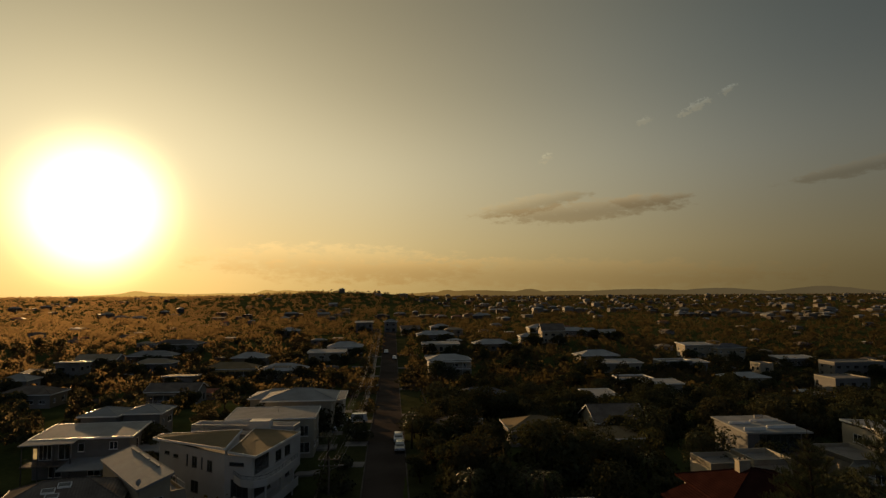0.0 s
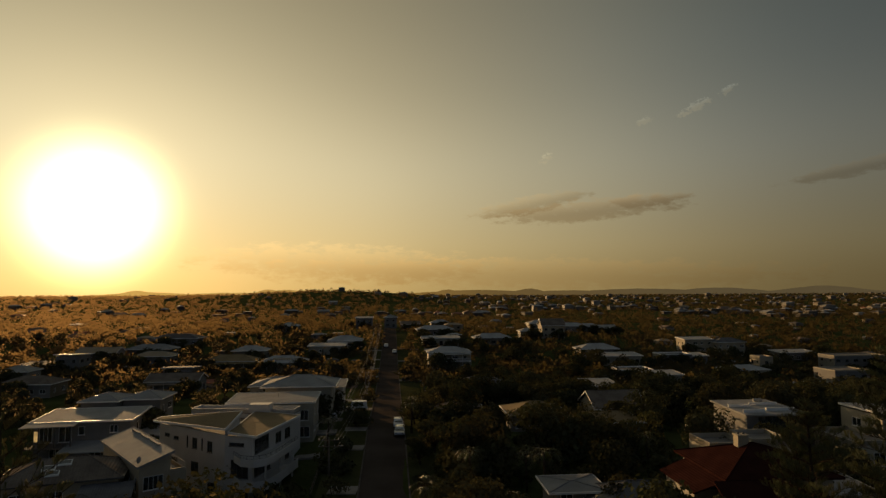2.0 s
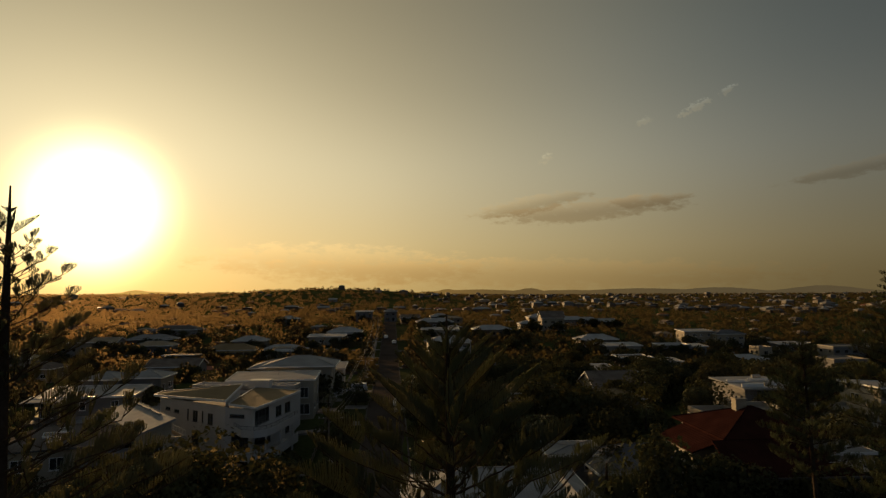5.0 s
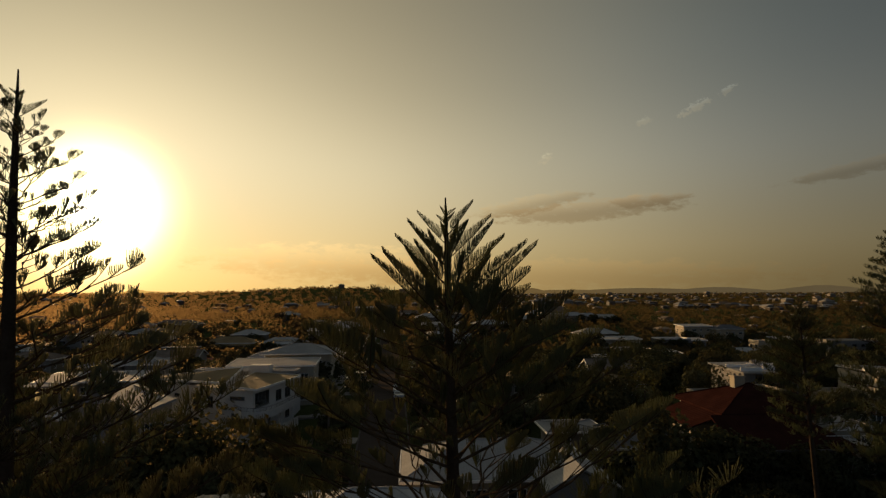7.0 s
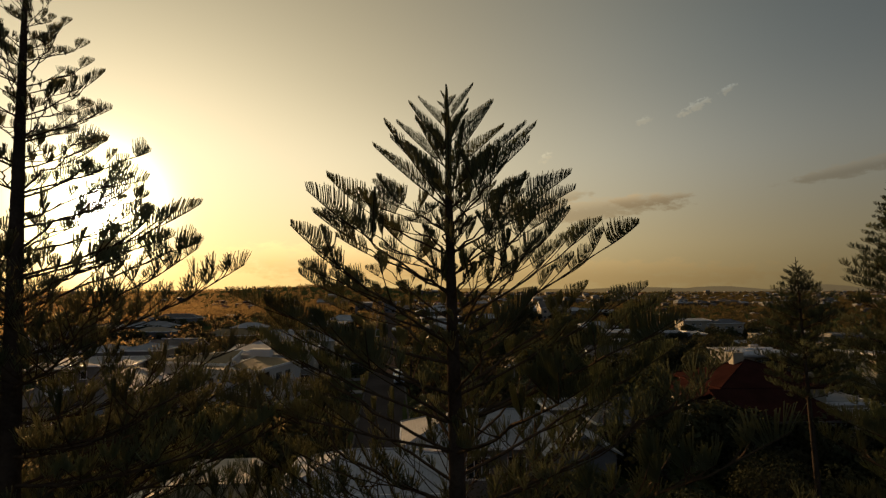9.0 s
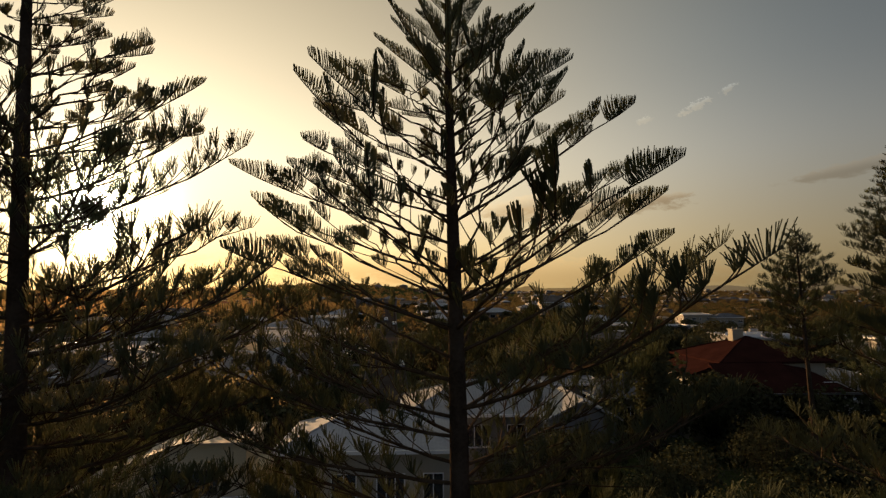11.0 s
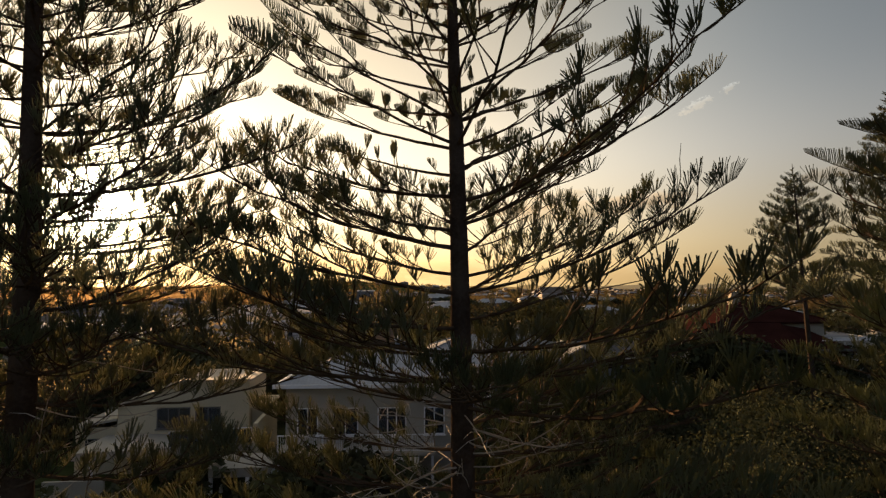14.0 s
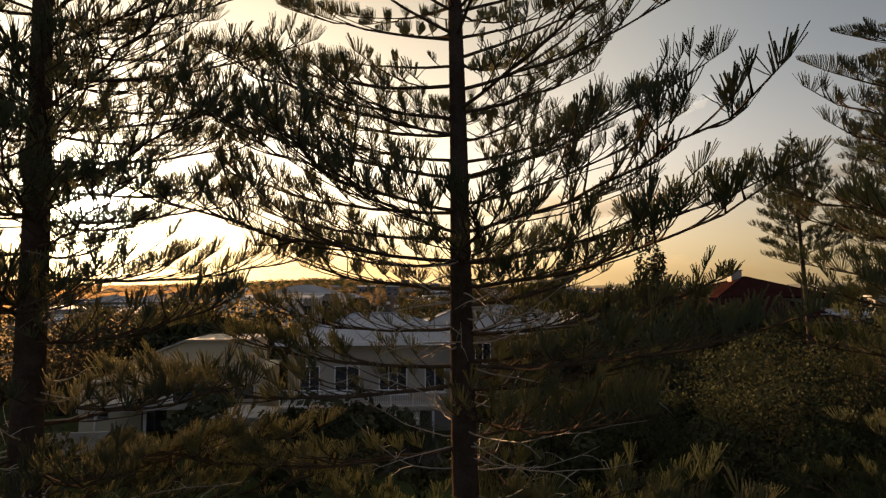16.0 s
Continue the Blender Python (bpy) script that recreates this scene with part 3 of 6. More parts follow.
        for x0, x1, y0, y1 in ((-w / 2, w / 2, -d / 2, -d / 2 + 0.2), (-w / 2, w / 2, d / 2 - 0.2, d / 2), (-w / 2, -w / 2 + 0.2, -d / 2 + 0.2, d / 2 - 0.2), (w / 2 - 0.2, w / 2, -d / 2 + 0.2, d / 2 - 0.2)):
            f.box(x0 + dx, x1 + dx, y0 + dy, y1 + dy, z + 0.06, z + 0.45 + pitch)
        part("parapet", f, trim, roof)
    return roof


def block(house, w, d, h, mat, dx=0.0, dy=0.0, z0=0.0, front=(), right=(), left=(), back=(), frame_mat="trim", bars=1, t=0.18):
    """Four walls with windows in their openings, and a floor inside. An opening: (x0, x1, z0, z1), plus an optional count of bars."""
    for (ww, a, ox, oy, holes) in ((w, 0, 0, -d / 2, front), (d - 2 * t, 90, w / 2, 0, right), (w, 180, 0, d / 2, back), (d - 2 * t, -90, -w / 2, 0, left)):
        at = pose(dx + ox, dy + oy, z0, 0, 0, a)
        wall = part("wall", wall_mesh(ww, h, t, [o[:4] for o in holes]), mat, house, at=at)
        for o in holes:
            window_in(house, at, o[:4], frame_mat, o[4] if len(o) > 4 else bars)
    # floor and ceiling board are coloured dark to stand in for an unlit room
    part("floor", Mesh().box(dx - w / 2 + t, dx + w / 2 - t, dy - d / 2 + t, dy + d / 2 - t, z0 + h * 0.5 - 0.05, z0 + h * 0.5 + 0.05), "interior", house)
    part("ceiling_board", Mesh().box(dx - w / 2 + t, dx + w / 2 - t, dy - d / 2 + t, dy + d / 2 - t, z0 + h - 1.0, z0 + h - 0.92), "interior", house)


def begin_house(label, x, y, yaw, wall_mat, group="", name="house", sink=0.0, size=(12, 10), z=None):
    h = thing(name, label, "house", pose(x, y, (ground(x, y) if z is None else z) - sink, 0, 0, yaw), group)
    h["wall_mat"] = wall_mat
    HOMES.append((x, y, size[0], size[1]))
    return h


def openings(w, storeys, rng, h=2.9, sill=0.9):
    res = []
    for s in range(storeys):
        n = max(1, int(w / 3.4))
        for i in range(n):
            c = -w / 2 + w * (i + 0.5) / n + rng.uniform(-0.25, 0.25)
            hw = rng.choice((0.5, 0.75, 1.0))
            low = rng.choice((sill, sill, 0.15))
            res.append((c - hw, c + hw, s * h + low + 0.3, s * h + 2.3))
    return res


def house(x, y, w, d, storeys, kind, label, yaw=4.8, wall="wall_mix", roof="roof_mix", trim="trim", pitch=0.36, over=0.5, seed=0, veranda=False, flip=1, group="houses in the suburb", z=None):
    """A plain house of the suburb."""
    rng = random.Random(seed or int(x * 7 + y * 13))
    # beyond 150 m shade is put into the colour: darker walls, paler roofs
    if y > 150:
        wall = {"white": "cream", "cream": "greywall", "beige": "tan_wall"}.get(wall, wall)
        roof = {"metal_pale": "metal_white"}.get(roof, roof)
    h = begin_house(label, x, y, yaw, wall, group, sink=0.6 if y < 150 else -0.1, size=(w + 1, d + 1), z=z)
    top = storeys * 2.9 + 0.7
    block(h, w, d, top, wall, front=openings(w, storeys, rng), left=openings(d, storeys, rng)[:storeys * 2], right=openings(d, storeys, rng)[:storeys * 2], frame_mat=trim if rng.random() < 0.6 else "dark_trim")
    roof_parts(h, kind, w, d, top + (0.14 if kind != "flat" else 0.0), 0.06 if kind == "skillion" and pitch > 0.3 else (0.0 if kind == "flat" else pitch), over, roof, trim, flip=flip)
    if kind != "flat" and rng.random() < 0.6:
        ax, az = rng.uniform(-0.3, 0.3) * w, top + (pitch * d * 0.42 if kind != "skillion" else 0.3)
        m = Mesh().tube([(ax, 0.3, az - 0.6), (ax, 0.3, az + 1.9)], [0.03, 0.025], 4).tube([(ax - 0.7, 0.3, az + 1.8), (ax + 0.7, 0.3, az + 1.8)], [0.02, 0.02], 3)
        for k in range(5):
            m.tube([(ax - 0.6 + 0.3 * k, 0.0, az + 1.8), (ax - 0.6 + 0.3 * k, 0.6, az + 1.8)], [0.012, 0.012], 3)
        part("aerial", m, "wire", h, "thin metal roof aerial")
    if "solar" in label:
        for k in range(6):
            x0, y0 = -3.3 + 1.1 * k, -d * 0.36
            zz = top + 0.14 + pitch * (over + d * 0.14)
            part("solar_panel", Mesh().slab([(x0, y0, zz + 0.08), (x0 + 1.0, y0, zz + 0.08), (x0 + 1.0, y0 + 1.6, zz + 0.08 + 1.6 * pitch), (x0, y0 + 1.6, zz + 0.08 + 1.6 * pitch)], 0.05), "panel", h, "dark solar panel" if k == 0 else "")
    if veranda:
        z = top - 2.9
        part("deck", Mesh().box(-w / 2, w / 2, -d / 2 - 2.2, -d / 2 - 0.01, z - 0.2, z), "trim", h)
        part("veranda_roof", Mesh().slab([(-w / 2, -d / 2 - 2.5, z + 2.45), (w / 2, -d / 2 - 2.5, z + 2.45), (w / 2, -d / 2 - 0.01, z + 2.7), (-w / 2, -d / 2 - 0.01, z + 2.7)], 0.1), roof, h)
        n = max(2, int(w / 2.6))
        for i in range(n + 1):
            px = -w / 2 + 0.08 + (w - 0.16) * i / n
            part("post", Mesh().box(px - 0.06, px + 0.06, -d / 2 - 2.18, -d / 2 - 2.06, 0, z + 2.42), "trim", h)
        m = Mesh().box(-w / 2, w / 2, -d / 2 - 2.16, -d / 2 - 2.10, z + 0.95, z + 1.02)
        for i in range(int(w / 0.35)):
            px = -w / 2 + 0.35 * i + 0.1
            m.box(px, px + 0.04, -d / 2 - 2.15, -d / 2 - 2.11, z, z + 0.95)
        part("railing", m, "trim", h)
    return h


# ---------- the nearer houses, one by one ----------
def rail(parent, p, q, z, mat="trim", h=1.0, step=0.14, glass=False):
    """A balustrade from p to q: a handrail on bars, or on sheets of glass."""
    p, q = Vector((*p, z)), Vector((*q, z))
    n = max(1, int((q - p).length / step))
    m = Mesh()
    up = Vector((0, 0, h))
    m.tube([p + up, q + up], [0.035, 0.035], 5)
    k = max(2, int((q - p).length / 1.4) + 1)
    for i in range(k + 1):
        c = p.lerp(q, i / k)
        m.tube([c, c + up], [0.025, 0.025], 4)
    if not glass:
        for i in range(n):
            c = p.lerp(q, (i + 0.5) / n)
            m.tube([c + up * 0.08, c + up], [0.01, 0.01], 3, False)
        m.tube([p + up * 0.08, q + up * 0.08], [0.02, 0.02], 4)
    r = part("railing", m, mat, parent)
    if glass:
        s = (q - p).normalized().cross(Vector((0, 0, 1))) * 0.006
        g = Mesh()
        a, b = p + up * 0.08, q + up * 0.08
        g.slab([a + s + up * 0.86, a - s + up * 0.86, b - s + up * 0.86, b + s + up * 0.86], 0.84)
        part("glass_sheet", g, "glass", r)
    return r


def edge_wall(house, p, q, z0, h, mat, holes=(), frame_mat="dark_trim", t=0.2):
    """A wall with windows from p to q, its outer face to the right of the way from q to p."""
    p, q = Vector(p), Vector(q)
    c, d = (p + q) / 2, q - p
    at = pose(c.x, c.y, z0, 0, 0, math.degrees(math.atan2(d.y, d.x)))
    part("wall", wall_mesh(d.length, h, t, [o[:4] for o in holes]), mat, house, at=at)
    for o in holes:
        window_in(house, at, o[:4], frame_mat, o[4] if len(o) > 4 else 1)


def edged_roof(house, ring, thick, mat, label):
    """A sloping metal sheet on the given outline, with a white fascia round it."""
    roof = part("roof", Mesh().slab(ring, thick), mat, house, label)
    f = Mesh()
    for i in range(len(ring)):
        p, q = ring[i], ring[(i + 1) % len(ring)]
        nx, ny = q[1] - p[1], -(q[0] - p[0])
        k = 0.10 / math.hypot(nx, ny)
        f.slab([(p[0], p[1], p[2] + 0.05), (p[0] + nx * k, p[1] + ny * k, p[2] + 0.05), (q[0] + nx * k, q[1] + ny * k, q[2] + 0.05), (q[0], q[1], q[2] + 0.05)], 0.32)
    part("fascia", f, "trim", roof)
    return roof


def white_villa():
    """A three-storey modern villa with single-slope roofs and stacked corner balconies."""
    h = begin_house("white rendered three-storey villa with tan sloping metal roofs", -34.5, 96.5, 0.0, "white", size=(24, 20), z=-2.2)
    # corners of the plan, from the far left end round by the street corner
    A, B, C, D, E = (-10.3, 1.6), (3.1, -7.2), (7.4, -8.3), (10.0, 5.6), (-3.0, 9.4)
    edge_wall(h, A, B, 0, 9.7, "white", [(-6.6, -5.3, 7.9, 8.4, 1), (-4.3, -3.0, 7.7, 8.2, 1), (-1.0, -0.6, 6.9, 8.6, 0), (0.4, 1.6, 6.9, 8.5, 1), (2.6, 2.95, 6.9, 8.6, 0), (4.0, 5.2, 6.8, 8.4, 1), (-5.0, -3.2, 3.4, 5.0, 1), (0.2, 2.0, 3.3, 5.0, 1), (4.2, 6.4, 0.4, 2.6, 2)])
    edge_wall(h, B, C, 0, 9.6, "white", [(-1.5, 0.9, 8.2, 8.7, 1), (-1.2, 1.6, 3.8, 6.3, 2), (-1.2, 1.6, 0.5, 2.8, 2)])
    edge_wall(h, C, D, 0, 9.6, "white", [(-6.4, -2.0, 7.0, 9.1, 3), (-6.4, -1.4, 3.8, 6.2, 3), (-6.4, -1.4, 0.5, 2.8, 3), (0.2, 2.2, 7.0, 8.6, 1), (3.6, 5.2, 3.8, 5.8, 1), (3.4, 5.4, 7.0, 8.6, 1)])
    edge_wall(h, D, E, 0, 9.6, "white")
    edge_wall(h, E, A, 0, 9.6, "white", [(-1.5, 0.5, 6.4, 7.8, 1)])
    for z in (3.0, 6.3, 9.2):
        part("floor", Mesh().slab([(A[0] + 0.6, A[1], z), (B[0], B[1] + 0.6, z), (C[0] - 0.4, C[1] + 0.6, z), (D[0] - 0.5, D[1] - 0.3, z), (E[0], E[1] - 0.5, z)], 0.15), "interior", h)
    # long roof, rising to the back, its raking end over the corner wing
    edged_roof(h, [(-11.2, 1.4, 10.15), (3.4, -8.0, 10.75), (4.1, -3.0, 12.3), (-10.4, 2.6, 10.5)], 0.18, "metal_tan", "tan metal roof with a white edge")
    part("upper_wall", Mesh().slab([(3.1, -7.2, 10.5), (3.25, -7.2, 10.5), (3.85, -3.2, 11.9), (3.7, -3.2, 11.9)], 1.2), "white", h)
    part("upper_wall", Mesh().slab([(-9.6, 2.2, 10.2), (3.6, -2.9, 11.9), (3.7, -2.75, 11.9), (-9.5, 2.35, 10.2)], 1.6), "white", h)
    # lower roof over the corner wing
    edged_roof(h, [(3.7, -7.6, 10.2), (8.1, -9.0, 9.9), (10.8, 6.1, 9.95), (3.0, 7.6, 10.35), (3.9, -2.4, 10.5)], 0.18, "metal_tan", "tan ribbed metal roof over the corner wing")
    part("stair_head", Mesh().box(2.0, 5.4, 7.0, 9.2, 10.2, 11.5), "white", h, "white boxy stair head on the roof")
    part("aerial", Mesh().tube([(-3.0, 0.6, 10.9), (-3.0, 0.6, 12.9)], [0.03, 0.02], 4).tube([(-3.5, 0.6, 12.7), (-2.4, 0.6, 12.8)], [0.015, 0.015], 3).tube([(-3.3, 0.3, 12.5), (-2.7, 0.9, 12.5)], [0.012, 0.012], 3), "wire", h, "thin metal roof aerial")
    # stacked balconies that wrap the street corner
    for i, z in enumerate((3.0, 6.3)):
        out = [(4.6, -7.75), (6.4, -10.2), (8.4, -10.9), (9.9, -9.8), (10.6, -7.2), (11.6, 1.6), (9.35, 2.0), (7.6, -8.2)]
        deck = part("balcony", Mesh().slab([(x, y, z + 0.15) for x, y in out], 0.4), "white", h, "white balcony wrapping the corner")
        band = Mesh()
        for p, q in zip(out[:5], out[1:6]):
            nx, ny = q[1] - p[1], -(q[0] - p[0])
            k = -0.12 / math.hypot(nx, ny)
            top = z + (1.1 if i == 0 else 0.75)
            band.slab([p + (top,), q + (top,), (q[0] + nx * k, q[1] + ny * k, top), (p[0] + nx * k, p[1] + ny * k, top)][::-1], top - z - 0.152)
        part("parapet", band, "white", deck)
        if i:
            for p, q in zip(out[:5], out[1:6]):
                rail(deck, (p[0] * 0.985, p[1] * 0.985), (q[0] * 0.985, q[1] * 0.985), z + 0.75, "dark_trim", 0.5, 0.3)
    for x, y in ((9.6, -9.2), (10.6, -5.2), (11.2, -0.6)):
        part("column", Mesh().box(x - 0.12, x + 0.12, y - 0.12, y + 0.12, -1.0, 5.9), "white", h)
    # terrace slab, garage and low wall in front
    part("terrace", Mesh().slab([(-0.5, -13.4, 2.2), (5.2, -14.6, 2.2), (6.4, -9.4, 2.2), (2.6, -7.6, 2.2)], 0.3), "concrete", h, "bare concrete terrace slab")
    part("terrace_wall", Mesh().box(-0.4, 5.0, -14.5, -14.3, -1.8, 1.88), "greywall", h)
    part("garage_door", Mesh().box(6.6, 9.6, -11.3, -11.2, -1.2, 1.2), "dark_trim", h)
    return h


white_villa()


def tan_long():
    """A long narrow house, end on, under one slope."""
    h = begin_house("long tan house with a sloping grey metal roof", -42.3, 85.4, -49.0, "tan_wall", size=(18, 18), z=-1.6)
    block(h, 20.0, 5.2, 7.9, "tan_wall", right=[(-1.9, 1.4, 4.9, 6.6, 3), (-1.6, 0.6, 1.6, 3.2, 1)], front=[(-7, -6.2, 4.8, 6.2, 0), (-3, -2.2, 4.8, 6.2, 0), (1, 2.2, 4.8, 6.2, 1), (5, 5.8, 4.8, 6.2, 0), (8, 8.8, 4.6, 6.4, 0), (-5, -3.6, 1.6, 3, 1), (3, 4.4, 1.6, 3, 1)])
    roof_parts(h, "skillion", 20.0, 5.2, 8.04, 0.22, 0.45, "metal_pale", "metal_pale")
    for x in (-10.0, 9.82):
        e = [(-2.6, 7.9), (2.6, 7.9), (2.6, 9.08), (-2.6, 7.96)]
        part("gable_wall", Mesh().add([(x, y, z) for y, z in e] + [(x + 0.18, y, z) for y, z in e], [(0, 3, 2, 1), (4, 5, 6, 7), (0, 1, 5, 4), (1, 2, 6, 5), (2, 3, 7, 6), (3, 0, 4, 7)]), "tan_wall", h)
    part("upper_wall", Mesh().box(-9.82, 9.82, 2.42, 2.6, 7.9, 9.03), "tan_wall", h)
    for x in (-6.5, -1.5, 3.5):
        part("ridge_vent", Mesh().box(x - 2, x + 2, 2.1, 2.5, 9.2, 9.42), "metal_pale", h)
    d = part("satellite_dish", Mesh().tube([(9.4, -2.4, 8.0), (9.4, -2.4, 8.7)], [0.04, 0.04], 5).tube([(9.4, -2.5, 8.7), (9.5, -2.62, 8.78)], [0.45, 0.1], 10), "metal_pale", h, "pale satellite dish at the eave")
    part("lower_roof", Mesh().slab([(1, 2.7, 6.6), (9, 2.7, 6.6), (9, 5.6, 6.1), (1, 5.6, 6.1)], 0.18), "metal_grey", h)
    part("terrace_wall", Mesh().box(1, 9.2, 5.42, 5.65, 0, 6.6), "tan_wall", h)
    part("terrace_wall", Mesh().box(8.95, 9.2, 2.7, 5.41, 0, 6.8), "tan_wall", h)
    rail(h, (1, 5.5), (9.0, 5.5), 6.6, "trim", 0.8, 0.4)
    h.matrix_basis = h.matrix_basis @ Matrix.Diagonal((0.92, 0.72, 1, 1))
    return h


tan_long()


def pale_roof_house():
    h = begin_house("two-storey grey house with a broad pale metal roof and veranda", -61.2, 108.5, 9.0, "greywall", size=(19, 14), z=0.0)
    block(h, 15.0, 9.0, 6.7, "greywall", front=[(4.3, 5.6, 4.6, 5.9, 1), (-6.6, -4.6, 3.3, 5.8, 2), (-3.6, -1.6, 3.3, 5.8, 1), (-0.6, 0.4, 4.4, 5.8, 0), (-5, -3, 0.4, 2.4, 1), (1, 3, 0.4, 2.2, 1)], right=[(-1, 0, 3.6, 5.6, 0), (1.5, 2.5, 4.2, 5.6, 0)])
    roof_parts(h, "skillion", 15.0, 9.0, 6.75, 0.05, 0.55, "metal_pale", "trim")
    part("veranda_roof", Mesh().slab([(-8.1, -8.2, 6.5), (-0.2, -7.6, 6.5), (-0.2, -5.0, 6.72), (-8.1, -5.0, 6.72)], 0.14), "metal_pale", h)
    part("deck", Mesh().box(-8.0, -0.4, -7.6, -4.55, 2.8, 3.05), "wood_pole", h)
    for x in (-7.8, -5.4, -3.0, -0.6):
        part("post", Mesh().box(x - 0.07, x + 0.07, -7.5, -7.36, 0, 6.35), "dark_trim", h)
    rail(h, (-7.9, -7.42), (-0.5, -7.42), 3.05, "dark_trim", 1.0, 0.14)
    part("lit_window", Mesh().box(-7.35, -6.75, -4.56, -4.52, 3.5, 5.2), "lamplight", h, "warm lamplit window under the veranda")
    part("carport_roof", Mesh().slab([(-1.5, -10.5, 2.9), (8.5, -10.5, 2.9), (8.5, -4.6, 3.5), (-1.5, -4.6, 3.5)], 0.16), "metal_grey", h)
    part("side_roof", Mesh().slab([(7.6, -3.0, 4.0), (12.5, -3.0, 3.4), (12.5, 4.4, 3.4), (7.6, 4.4, 4.0)], 0.16), "metal_grey", h)
    part("side_wall", Mesh().box(11.8, 12.0, -2.8, 4.2, 0, 3.2), "greywall", h)
    return h


pale_roof_house()


def tiled_house():
    h = begin_house("low brick house with a brown tiled roof and skylights", -47.8, 79.0, 20.0, "tan_wall", size=(16, 12), z=-0.8)
    block(h, 13.0, 8.0, 5.9, "tan_wall", front=[(-5, -3.4, 3.4, 4.9, 1), (-1, 0.6, 3.4, 4.9, 1), (3.4, 5.2, 2.6, 4.9, 1)], right=[(-2, -0.6, 3.4, 4.8, 1)])
    roof_parts(h, "hip", 13.0, 8.0, 6.04, 0.42, 0.6, "tile_brown", "dark_trim")
    for x, y in ((-2.2, -2.0), (-0.6, -1.2), (-1.6, -3.0)):
        z = 6.04 + 0.42 * (4.6 + y)
        sk = part("skylight", Mesh().slab([(x, y - 0.4, z - 0.168 + 0.2), (x + 1.5, y - 0.4, z - 0.168 + 0.2), (x + 1.5, y + 0.4, z + 0.168 + 0.2), (x, y + 0.4, z + 0.168 + 0.2)], 0.28), "trim", h, "raised white skylight in the tiles")
        part("pane", Mesh().slab([(x + 0.1, y - 0.3, z - 0.126 + 0.215), (x + 1.4, y - 0.3, z - 0.126 + 0.215), (x + 1.4, y + 0.3, z + 0.126 + 0.215), (x + 0.1, y + 0.3, z + 0.126 + 0.215)], 0.03), "glass", sk)
    part("lit_window", Mesh().box(5.5, 6.2, -4.06, -4.02, 2.9, 4.6), "lamplight", h, "warm lamplit window by the pergola")
    part("pergola_roof", Mesh().slab([(2.5, -8.5, 4.6), (8.5, -8.5, 4.6), (8.5, -4.2, 5.4), (2.5, -4.2, 5.4)], 0.14), "tile_grey", h)
    for x in (2.7, 8.3):
        part("post", Mesh().box(x - 0.09, x + 0.09, -8.4, -8.2, 0, 4.45), "trim", h)
    return h


tiled_house()


